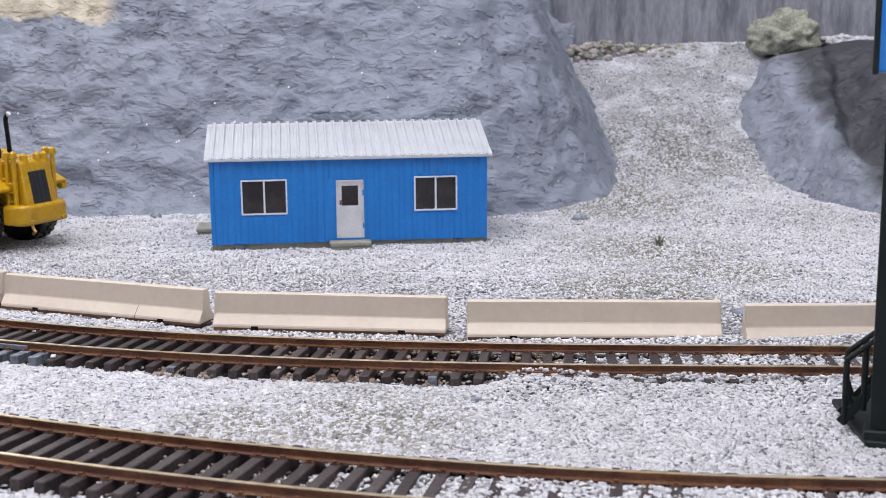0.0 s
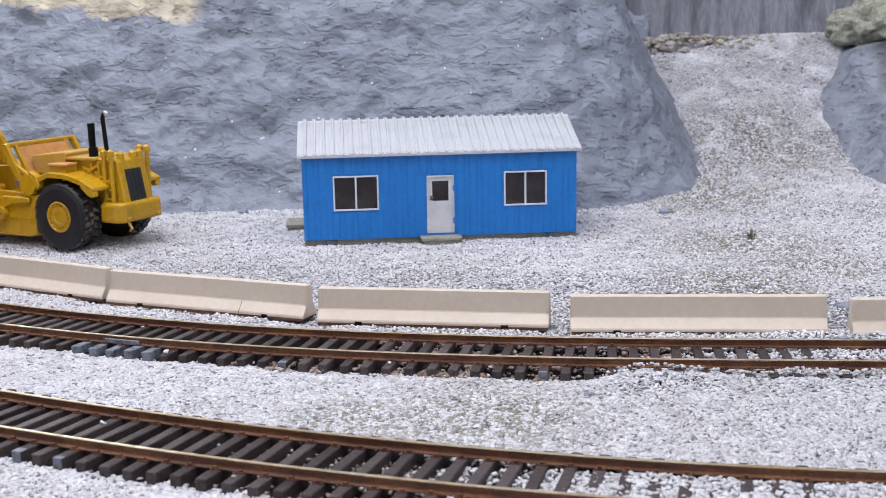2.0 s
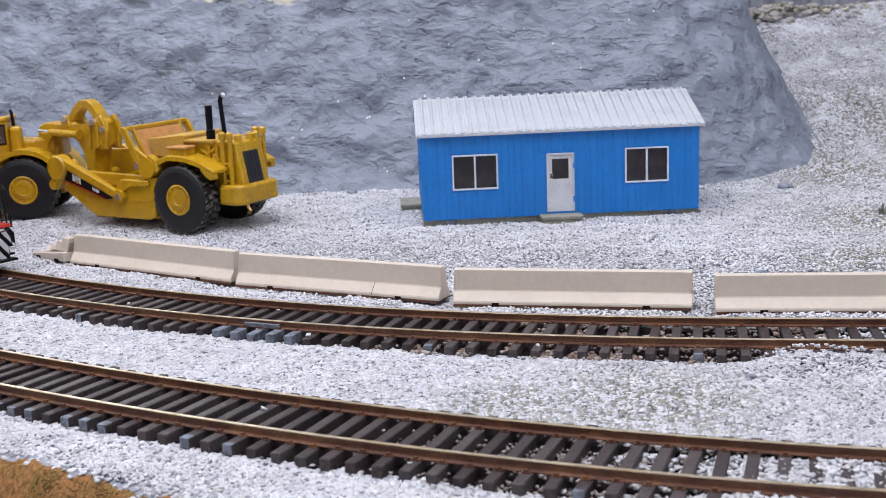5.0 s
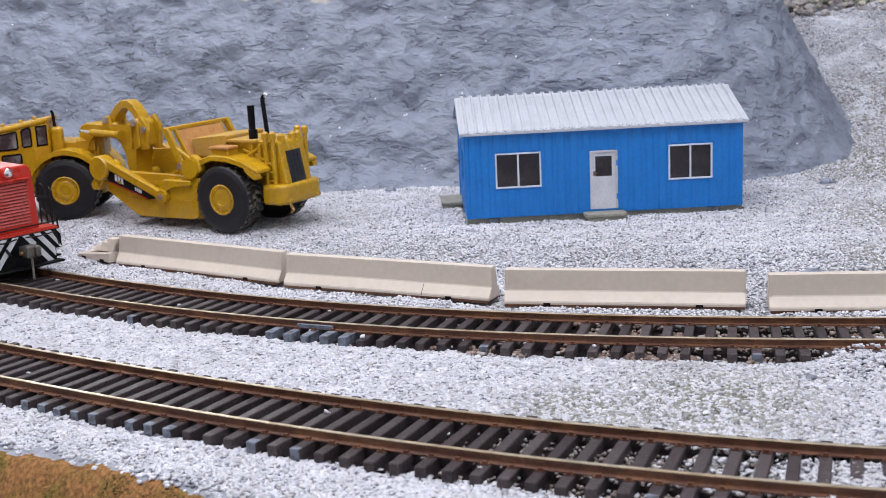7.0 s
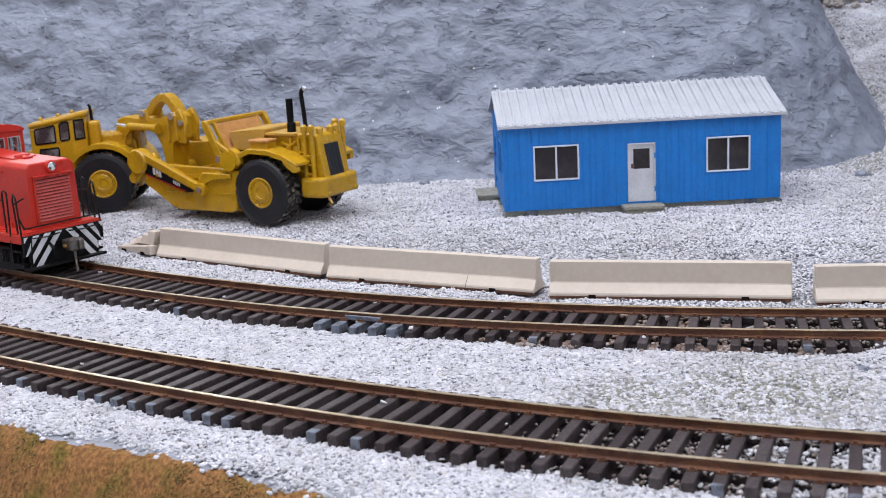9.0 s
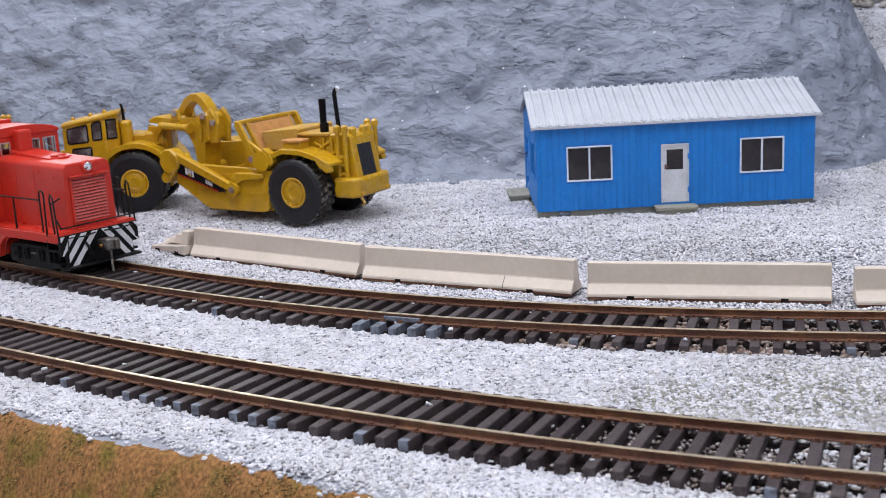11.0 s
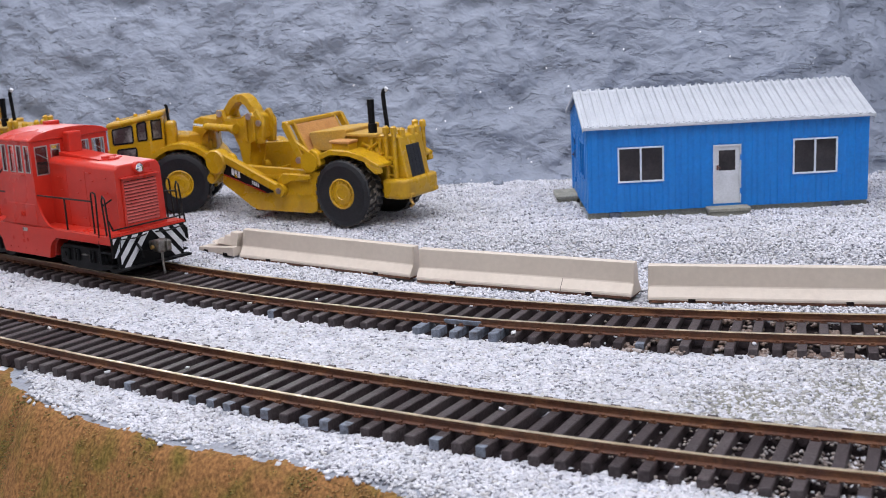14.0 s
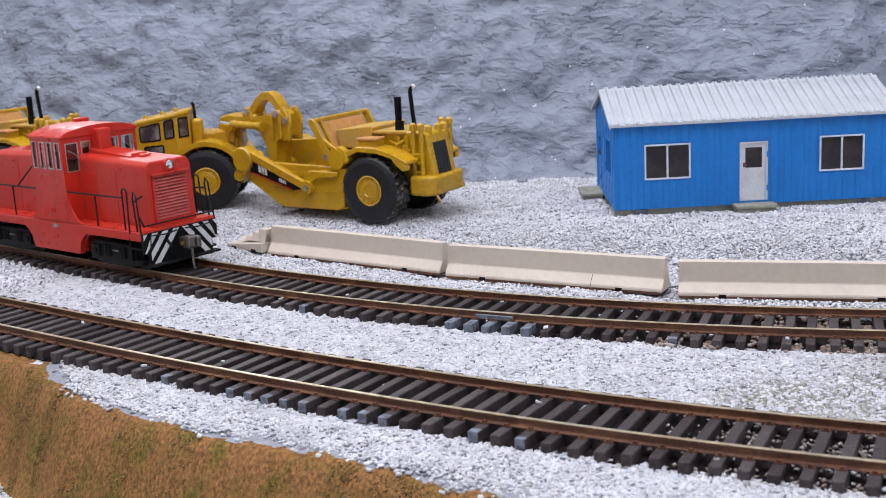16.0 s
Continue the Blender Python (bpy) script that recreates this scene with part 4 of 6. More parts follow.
def scraper(m, bend, label):
    """Origin under the middle of the rear axle, x towards the engine end. bend: the tractor's turn in degrees."""
    top = thing("wheel_scraper", m, label, "earthmover", "yellow earthmovers")
    Y = M_YELLOW
    wheel_pair(top, Matrix.Identity(4))
    # bowl: two side plates, floor, back, front lip
    side = [(-53, 12.5), (-52.5, 15.5), (-46, 18.6), (-41.5, 19.4), (-22, 18.7), (-9.5, 18.2), (-9.5, 17.0), (-11.2, 15.5), (-11.5, 5.0), (-14, 3.9), (-37.6, 3.9), (-40, 5.0)]
    for s in (-1, 1):
        wall_ = side if s < 0 else [(-53, 12.5), (-66, 14.5), (-67.0, 21.0), (-66, 22.6), (-18, 25.4), (-12, 24.0), (-9.5, 17.0)] + side[7:]
        one("bowl_side", lambda b: solid(b, wall_, s * 13.2, s * 15.6, "y", 0.35, 1), Y, top)
        one("side_rib", lambda b: solid(b, [(-39, 15.4), (-14, 14.8), (-13.5, 16.2), (-18, 17.6), (-22, 17.2), (-26, 16.4), (-39, 16.7)], s * 15.5, s * 16.4, "y", 0.2, 1), Y, top)
        one("side_strip", lambda b: solid(b, [(-45, 9.4), (-12, 9.9), (-12, 10.5), (-45, 10.0)], s * 15.5, s * 15.9, "y"), Y, top)
        one("side_gusset", lambda b: solid(b, [(-27, 14.8), (-24.5, 17.4), (-12.5, 17.2), (-12.5, 15.6), (-21, 15.2), (-25.8, 12.2)], s * 15.6, s * 16.9, "y", 0.3, 1), Y, top)
        if s < 0:
            one("rim_lug", lambda b: solid(b, [(-50.5, 17.0), (-50.2, 22.4), (-48.5, 23.4), (-46.8, 22.2), (-46.2, 17.6)], s * 13.4, s * 15.2, "y", 0.5, 2), Y, top)
    one("bowl_floor", lambda b: box(b, -39, -11.5, -13.3, 13.3, 4.0, 5.6), Y, top)
    one("bowl_back", lambda b: solid(b, [(-17, 5), (-15.2, 5), (-13.0, 22), (-14.4, 22)], -13.3, 13.3, "y"), Y, top)
    one("apron", lambda b: solid(b, [(-40, 4.2), (-44.0, 7), (-46.6, 11), (-46.8, 13), (-46.4, 15), (-45.4, 15), (-45.6, 13.6), (-45.2, 11.4), (-43.0, 8), (-38.5, 5.4)], -13.2, 13.2, "y"), Y, top)
    one("cutting_edge", lambda b: solid(b, [(-41, 3.2), (-36, 3.2), (-36, 4.1), (-40, 4.4)], -13, 13, "y"), M_BLACK, top)
    # spill guard behind the bowl
    lean = lambda t: (-16.0 - 6.8 * t, 21.3 + 12.6 * t)
    for s in (-1, 1):
        one("guard_post", lambda b: bar(b, (lean(0)[0], s * 15.2, lean(0)[1]), (lean(1)[0], s * 15.2, lean(1)[1]), 1.5, 2.6, 0.25), Y, top)
        one("guard_brace", lambda b: (bar(b, (-10.5, s * 15.2, 22.5), (lean(0.55)[0], s * 15.2, lean(0.55)[1]), 1.2, 1.4, 0.2), bar(b, (-16, s * 15.3, 20.5), (-9, s * 15.3, 23.5), 1.6, 3.2, 0.3)), Y, top)
        one("guard_window_bar", lambda b: bar(b, (lean(0.08)[0], s * 11.2, lean(0.08)[1]), (lean(1)[0], s * 11.2, lean(1)[1]), 1.0, 1.6, 0.2), Y, top)
        one("pivot_pin", lambda b: tube(b, [(-17.0, s * 15.6, 22.0), (-17.0, s * 16.8, 22.0)], 1.1, 14), M_SILVER, top, "bare metal pivot pin")
        one("lift_lug", lambda b: solid(b, [(-13.5, 20.5), (-13.8, 24.0), (-11.5, 26.0), (-9.0, 24.6), (-7.6, 21), (-8.5, 20)], s * 13.8, s * 16.6, "y", 0.5, 2), Y, top)
        one("round_lug", lambda b: tube(b, [(-12.6, s * 13.0, 21.5), (-12.6, s * 16.9, 21.5)], 3.4, 20), Y, top)
    one("guard_rail", lambda b: bar(b, (lean(1)[0], -15.9, lean(1)[1]), (lean(1)[0], 15.9, lean(1)[1]), 1.7, 1.5, 0.3), Y, top)
    one("guard_foot", lambda b: bar(b, (lean(0.12)[0], -15.2, lean(0.12)[1]), (lean(0.12)[0], 15.2, lean(0.12)[1]), 1.6, 1.8, 0.3), Y, top)
    one("guard_panel", lambda b: bar(b, (lean(0.16)[0] + 0.3, 0, lean(0.16)[1]), (lean(0.93)[0] + 0.3, 0, lean(0.93)[1]), 21.8, 0.8), M_ORANGE, top, "dusty orange textured panel of the spill guard")
    # draft arms, cross tube
    for s in (-1, 1):
        one("draft_arm", lambda b: (bar(b, (-52, s * 16.6, 22.8), (-25.6, s * 16.6, 11.8), 2.6, 3.2, 0.5), tube(b, [(-25.4, s * 15.2, 11.6), (-25.4, s * 18.1, 11.6)], 2.3, 18)), Y, top)
        one("arm_pin", lambda b: tube(b, [(-25.4, s * 17.9, 11.6), (-25.4, s * 18.5, 11.6)], 1.05, 14), M_SILVER, top, "bare metal arm pin")
        deco = one("decal_panel", lambda b: solid(b, [(-50.4, 20.4), (-47.6, 20.4), (-28.6, 12.3), (-29.2, 10.7), (-32, 10.3), (-50.4, 15.8)], s * 15.7, s * 17.2, "y"), M_BLACK, top, "black decal panel with illegible white marks")
        for x0, z0, w, h in ((-46.6, 16.2, 1.0, 2.3), (-45.2, 15.7, 1.0, 2.3), (-43.8, 15.3, 0.9, 2.3), (-37.6, 13.2, 0.5, 1.25), (-36.8, 12.9, 0.5, 1.25), (-36.0, 12.65, 0.5, 1.25), (-35.2, 12.4, 0.5, 1.25)):
            one("white_mark", lambda b: solid(b, [(x0, z0), (x0 + w, z0 - 0.3 * w), (x0 + w, z0 + h - 0.3 * w), (x0, z0 + h)], s * 17.15, s * 17.35, "y"), M_STRIPE, deco)
        one("yellow_mark", lambda b: solid(b, [(-45.3, 15.6), (-44.0, 15.2), (-44.6, 16.6)], s * 17.35, s * 17.45, "y"), Y, deco)
        one("red_line", lambda b: solid(b, [(-50.2, 15.9), (-32, 10.5), (-32, 10.75), (-50.2, 16.2)], s * 17.15, s * 17.35, "y"), M_RED, deco)
    one("cross_tube", lambda b: tube(b, [(-56.5, -17.4, 14.4), (-56.5, -16.4, 14.4), (-56.5, 16.4, 14.4), (-56.5, 17.4, 14.4)], 2.0, 26, [1.7, 2.0, 2.0, 1.7]), Y, top, smooth_=False)
    for s in (-1, 1):
        one("shoulder_block", lambda b: (tube(b, [(-53.2, s * 13.6, 20.4), (-53.2, s * 14.2, 20.4), (-53.2, s * 17.9, 20.4), (-53.2, s * 18.5, 20.4)], 4.4, 28, [3.9, 4.4, 4.4, 3.9]), solid(b, [(-58.2, 13.6), (-55, 12.8), (-51, 18), (-56.6, 21)], s * 13.8, s * 17.0, "y", 0.6, 2)), Y, top)
    # gooseneck
    G, N = 5.0, 8.0
    neck = [(-60.5, 15), (-57.5, 15), (-56.8, 24.0), (-52.5, 24.6), (-52.5, 33.0), (-55, 34.4), (-58, 34.0), (-60.5, 31.6), (-66, 32.0), (-73, 31.4), (-79.5, 32.8), (-83, 31.6), (-84.5, 27.5), (-83.5, 22), (-80.0, 22), (-79.4, 26), (-77.0, 28.4), (-73.5, 29.4), (-68, 29.0), (-63.6, 26.6), (-61.2, 22), (-60.7, 17.5)]
    neck = [(x + N, z + (1.7 if z > 20 else 0)) for x, z in neck]
    one("gooseneck", lambda b: solid(b, neck, -4.2, 4.2, "y", 0.5, 1), Y, top)
    for s in (-1, 1):
        one("neck_rib", lambda b: (bar(b, (N - 54.0, s * 4.6, 26.2), (N - 54.0, s * 4.6, 35.1), 1.0, 1.4, 0.2), bar(b, (N - 57.8, s * 4.6, 25.7), (N - 57.6, s * 4.6, 34.3), 1.0, 1.2, 0.2)), Y, top)
        one("steering_cylinder", lambda b: tube(b, [(N - 75.5, s * 6.6, 31.3), (N - 74.7, s * 6.6, 31.3), (N - 62.5, s * 6.6, 30.7), (N - 60.5, s * 6.6, 30.6)], 1.3, 16, [0.8, 1.25, 1.25, 1.8]), Y, top)
        one("cylinder_rod", lambda b: tube(b, [(N - 80.5, s * 6.6, 31.7), (N - 75.4, s * 6.6, 31.3)], 0.65, 12), M_CHROME, top, "chrome cylinder rod")
        one("neck_pin", lambda b: tube(b, [(N - 55.6, s * 4.0, 34.8), (N - 55.6, s * 5.4, 34.8)], 1.2, 14), M_SILVER, top, "bare metal pin")
        one("bail_pin", lambda b: tube(b, [(G - 66.6, s * 2.6, 35.6), (G - 66.6, s * 5.0, 35.6)], 1.2, 14), M_SILVER, top, "bare metal pin")
        one("arch_lug", lambda b: solid(b, [(G - 69.0, 32.5), (G - 68.6, 36.7), (G - 65.4, 37.1), (G - 64.0, 32.5)], s * 2.8, s * 4.4, "y", 0.4, 1), Y, top)
        one("link_plate", lambda b: solid(b, [(N - 54.6, 25.0), (N - 54.6, 36.2), (N - 52.8, 37.2), (N - 51.4, 35.2), (N - 51.0, 33.4), (N - 50.2, 31.6), (N - 51.0, 25.0)], s * 2.2, s * 4.0, "y", 0.4, 1), Y, top)
        one("link_pin", lambda b: tube(b, [(N - 51.8, s * 3.8, 32.4), (N - 51.8, s * 4.8, 32.4)], 1.05, 14), M_SILVER, top, "bare metal pin")
    # bail: one thick bowed plate from the neck to the link
    rim = [(-67.8, 34.2), (-66.2, 37.4), (-63.6, 40.4), (-60.4, 42.3), (-57.4, 42.4), (-54.8, 40.8), (-52.8, 38.0), (-51.2, 35.2), (-49.8, 32.4)]
    inner = [(-52.0, 31.8), (-53.8, 35.2), (-55.6, 38.2), (-57.9, 40.0), (-60.2, 39.8), (-62.8, 37.8), (-64.8, 34.4)]
    one("bail_arch", lambda b: solid(b, [(x + G, z) for x, z in rim + inner], -2.3, 2.3, "y", 0.35, 2), Y, top)
    # rear engine
    one("engine_frame", lambda b: box(b, -9.5, 16, -6.5, 6.5, 9, 18.5, 0.5), Y, top)
    one("axle_housing", lambda b: tube(b, [(0, -13, WHEEL_R), (0, 13, WHEEL_R)], 3.0, 18), M_BLACK, top)
    one("hood", lambda b: solid(b, [(-7.5, 18), (17.0, 18), (17.6, 29.2), (15.5, 30.0), (-5.5, 29.4), (-7.5, 27.6)], -7.0, 7.0, "y", 0.5, 1), Y, top)
    one("hood_top_plate", lambda b: box(b, -10.5, 9.5, -8.4, 8.4, 29.2, 30.1, 0.15, 1), M_DUSTY, top, "hood top dulled with beige dust")
    one("tank", lambda b: solid(b, [(-16.5, 24.2), (-5, 24.2), (-3.4, 27.0), (-2.6, 31.2), (-3.4, 31.6), (-17.6, 30.3), (-18.2, 29.6)], -8.6, 11.0, "y", 0.2, 1), M_DUSTY, top, "tank lid dulled with beige dust")
    for s in (-1, 1):
        for k in range(5):
            one("engine_detail", lambda b: box(b, -4.0 + k * 3.0, -2.2 + k * 3.0, s * 6.9, s * (7.6 + 0.4 * (k % 3)), 21.0 + 0.7 * (k % 2), 26.6 - 0.8 * (k % 3), 0.35, 1), Y, top)
        one("engine_pipe", lambda b: tube(b, [(-5, s * 7.6, 20.4), (2, s * 8.3, 22.2), (7, s * 7.9, 19.9), (11.4, s * 7.8, 24.0)], 0.6, 8), Y, top)
        one("engine_line", lambda b: [tube(b, p, 0.5, 8) for p in ([(3.2, s * 7.3, 26.8), (6.0, s * 7.9, 26.0), (8.0, s * 7.6, 23.4), (11.2, s * 7.5, 22.6)], [(3.6, s * 7.4, 21.4), (5.0, s * 8.2, 24.6), (9.6, s * 7.8, 27.4)], [(6.6, s * 7.4, 19.6), (7.4, s * 8.0, 28.4)], [(10.2, s * 7.4, 19.2), (10.4, s * 7.9, 28.6)])], Y, top)
        fender = [(-12.0, 19.2), (-9.0, 22.4), (-4.0, 24.4), (3.0, 24.2), (9.0, 22.4), (15.2, 20.2), (15.2, 21.4), (9.4, 23.9), (3.2, 25.6), (-4.4, 25.8), (-10, 23.7), (-13.0, 20.2)]
        one("fender", lambda b: solid(b, fender, s * 7.0, s * 16.2, "y", 0.25, 1), Y, top)
        one("fender_skirt", lambda b: solid(b, [(9.2, 22.6), (15.2, 20.2), (15.4, 18.6), (13.6, 18.2), (10.4, 20.6)], s * 13.8, s * 16.2, "y", 0.3, 1), Y, top)
        one("battery_box", lambda b: (box(b, -4.8, 2.2, s * 9.0, s * 14.0, 24.0, 27.6, 0.2, 1)), Y, top)
        one("battery_lid", lambda b: solid(b, [(-5.4, -14.6 * -s), (2.8, -14.6 * -s), (2.4, -8.8 * -s), (-5.0, -8.8 * -s)], 27.6, 28.5, "z", 0.2, 1), M_ORANGE, top, "dusty orange battery lid")
        # ladder and lamps at the back corner
        for x in (13.6, 16.6):
            one("ladder_rail", lambda b: (bar(b, (x, s * 8.6, 14.5), (x, s * 8.6, 31.0), 1.4, 1.4, 0.35), tube(b, [(x, s * 8.6, 30.6), (x, s * 8.6, 32.4), (x, s * 8.6, 33.0)], 1.2, 12, [1.2, 1.15, 0.5])), Y, top)
        for z in (16.5, 19.4, 22.3):
            one("ladder_rung", lambda b: box(b, 13.6, 16.6, s * 8.3, s * 9.1, z, z + 0.8, 0.2, 1), Y, top)
        for y in ((1.6, 4.8) if s > 0 else (4.2,)):
            one("rear_lamp", lambda b: tube(b, [(16.6, s * y, 28.8), (16.6, s * y, 31.2), (16.6, s * y, 32.0)], 1.25, 12, [1.25, 1.2, 0.5]), Y, top)
    one("radiator_housing", lambda b: solid(b, [(11.4, 15.5), (20.2, 15.5), (17.6, 29.2), (11.8, 30.0)], -7.2, 6.0, "y", 0.5, 2), Y, top)
    one("radiator_grille", lambda b: solid(b, [(19.85, 15.9), (20.28, 15.9), (18.36, 26.2), (17.95, 26.2)], -4.5, 3.0, "y"), M_GRILLE, top, "black radiator grille")
    one("grille_bar", lambda b: [bar(b, (20.25, y, 16.0), (18.36, y, 26.1), 0.10, 0.10) for y in (-2.7, -0.8, 1.2)], M_BLACK, top)
    one("bumper", lambda b: solid(b, [(12.5, -11.2), (19.6, -11.2), (21.8, -9.2), (21.8, 8.0), (19.8, 9.8), (12.5, 9.8)], 9.3, 15.9, "z", 1.2, 3), Y, top)
    one("bumper_lug", lambda b: [box(b, 20.4, 22.3, y - 1.1, y + 1.1, 9.8, 11.2, 0.3, 1) for y in (-7.6, 6.6)], Y, top)
    one("tow_hook", lambda b: tube(b, [(19, -5, 9.6), (19.4, -5, 8.0), (20.2, -5, 7.0), (19.2, -5, 6.2)], 0.55, 8), M_BRASS, top, "bare brass tow hook")
    one("exhaust_pipe", lambda b: tube(b, [(5.6, -4.6, 29), (5.6, -4.6, 33), (5.4, -4.6, 33.2), (5.4, -4.6, 41.0)], 1.1, 14, [1.5, 1.5, 1.1, 1.2]), M_BLACK, top, "thick black exhaust stack")
    one("intake_pipe", lambda b: tube(b, [(11.8, -4.6, 29), (11.3, -4.6, 34), (10.6, -4.6, 42.6), (10.9, -4.6, 43.6), (11.8, -4.6, 44.4)], 0.72, 12), M_BLACK, top, "thin black stack with a bent tip")
    one("stack_tip", lambda b: tube(b, [(11.5, -4.6, 44.0), (12.2, -4.6, 44.8)], 0.7, 10), M_STRIPE, top)
    # tractor
    tm = mm_pose(-82.4, -1.6, 0, 0, 0, bend)
    wheel_pair(top, tm)
    one("front_axle", lambda b: tube(b, [(0, -13, WHEEL_R), (0, 13, WHEEL_R)], 3.0, 18), M_BLACK, top, at=tm)
    one("tractor_frame", lambda b: box(b, -14, 12, -8, 8, 8.5, 20, 0.6), Y, top, at=tm)
    arc = [math.radians(a) for a in steps_of(188, 12, 20)]
    deck = [(14.7 * math.cos(a) + 0.4, WHEEL_R + 14.4 * math.sin(a)) for a in arc] + [(13.1 * math.cos(a) + 0.4, WHEEL_R + 12.7 * math.sin(a)) for a in arc[::-1]]
    for s in (-1, 1):
        one("front_fender", lambda b: solid(b, deck, s * 6.0, s * 16.3, "y", 0.2, 1), Y, top, at=tm)
    one("tractor_hood", lambda b: solid(b, [(-8, 19), (11, 19), (11.2, 25.6), (6, 27.6), (-8, 28.6)], -6.5, 6.5, "y", 0.6, 2), Y, top, at=tm)
    one("hitch_block", lambda b: box(b, 4.5, 12.5, -5.5, 5.5, 22, 29.5, 0.7), Y, top, at=tm)
    one("hitch_detail", lambda b: (box(b, 3.0, 10.0, -7.4, -5.0, 24.0, 28.2, 0.4), tube(b, [(3.2, -6.2, 28.2), (10, -6.2, 28.2)], 0.7, 8)), Y, top, at=tm)
    # cab: the roof rises towards the back, one corner is cut off
    def rising(b, low):
        for v in b.verts:
            if v.co.z > low:
                v.co.z += (v.co.x + 16.5) * 0.17

    def cab_body(b):
        solid(b, [(-24.6, -14.6), (-9.2, -14.6), (-5.4, -10.6), (-5.4, 1.0), (-24.6, 1.0)], 11.6, 33.6, "z", 0.5, 2)
        rising(b, 20)

    def cab_top(b):
        solid(b, [(-25.0, -15.0), (-9.0, -15.0), (-4.9, -10.7), (-4.9, 1.4), (-25.0, 1.4)], 33.4, 35.6, "z", 1.05, 3)
        rising(b, 20)
    cab = one("cab", cab_body, Y, top, "yellow operator cab", at=tm)
    one("cab_roof", cab_top, Y, cab)
    for x, y in ((-21.5, -10), (-15, -10), (-10.5, -8)):
        z = 35.8 + (x + 16.5) * 0.17
        one("roof_knob", lambda b: tube(b, [(x, y, z - 0.2), (x, y, z + 0.7), (x, y, z + 1.0)], 0.8, 10, [0.8, 0.7, 0.3]), Y, cab)

    def cab_pane(x0, x1, z0, z1, y, name="cab_window"):
        k = 0.16 if z0 > 22 else 0.05
        t0, t1 = z1 + (x0 + 18) * k, z1 + (x1 + 18) * k
        b0, b1 = z0 + (x0 + 18) * 0.06, z0 + (x1 + 18) * 0.06
        w = one(name, lambda b: solid(b, [(x0 + 0.5, b0), (x1 - 0.5, b1), (x1, b1 + 0.7), (x1, t1 - 0.7), (x1 - 0.5, t1), (x0 + 0.5, t0), (x0, t0 - 0.7), (x0, b0 + 0.7)], y - 0.12, y + 0.1, "y"), M_BLACK, cab, "dark cab window in a black seal")
        one("pane", lambda b: solid(b, [(x0 + 0.55, b0 + 0.6), (x1 - 0.55, b1 + 0.6), (x1 - 0.55, t1 - 0.6), (x0 + 0.55, t0 - 0.6)], y - 0.2, y - 0.1, "y"), M_CABPANE, w)
    cab_pane(-23.0, -15.2, 26.6, 33.0, -14.65)
    cab_pane(-14.0, -10.2, 27.0, 33.3, -14.65)
    cab_pane(-21.8, -14.4, 21.2, 25.2, -14.65)
    ob = one("cab_window", lambda b: box(b, 0.5, 5.0, -0.15, 0.1, 27.4, 34.8, 0.3, 1), M_BLACK, cab, "dark cab window in a black seal", at=mm_pose(-9.2, -14.65, 0, 0, 0, 46.5))
    one("pane", lambda b: box(b, 1.1, 4.4, -0.22, -0.1, 28.1, 34.1), M_CABPANE, ob)
    one("step_skirt", lambda b: solid(b, [(-26.0, -15.4), (-12.2, -15.4), (-12.2, -8), (-26.0, -8)], 10.4, 14.0, "z", 0.5, 1), Y, top, at=tm)
    one("front_bumper", lambda b: box(b, -27.8, -24.4, -13.6, 13.6, 12.0, 17.6, 0.8), Y, top, at=tm)
    for y in (-12.6, 12.6):
        one("front_lamp", lambda b: box(b, -26.2, -24.4, y - 1.5, y + 1.5, 20.0, 24.5, 0.4), Y, top, at=tm)
    one("front_hood", lambda b: solid(b, [(-24.4, 9), (-6.4, 9), (-6.4, 26.5), (-24.4, 22.0)], 1.0, 14.0, "y", 0.7, 2), Y, top, at=tm)
    one("cab_exhaust", lambda b: tube(b, [(-3.9, -7.0, 31), (-3.9, -7.0, 33.6), (-3.9, -7.0, 33.8), (-4.2, -7.0, 38.6), (-4.7, -7.0, 39.4)], 0.5, 12, [0.7, 0.7, 0.55, 0.55, 0.5]), M_BLACK, top, "short black exhaust", at=tm)
    one("muffler_guard", lambda b: box(b, -5.3, -1.2, -9.4, -5.0, 23, 33.6, 1.3, 3), Y, top, at=tm)
    return top


scraper(mm_pose(-115.1, 50.0, 6.6, 0, 0, -6.0), 32, "yellow wheel tractor scraper with black tyres and dusty bowl")
scraper(mm_pose(-287.3, 57.5, 7.4, 0, 0, -6.0), 14, "yellow wheel tractor scraper parked behind the other one")

# ---------------------------------------------------------------- red diesel locomotive
LOCO_X = -150.0          # where its front end sill stands on the track


def on_track(x, back):
    """The pose of a vehicle of that length whose front is at x."""
    xa, xb = x - 0.2 * back, x - 0.8 * back
    ya, yb = float(track_y(FAR, xa)), float(track_y(FAR, xb))
    ang = math.atan2(ya - yb, xa - xb)
    cx, cy = (xa + xb) / 2, (ya + yb) / 2
    return mm_pose(cx, cy, 4.0, 0, 0, math.degrees(ang))


loco = thing("diesel_locomotive", on_track(LOCO_X, 89), "red centre-cab diesel switcher with black handrails on the track", "locomotive")
LH, LW, HW = 44.6, 14.0, 8.2      # half length, half width of the frame, half width of the hoods
R = M_RED
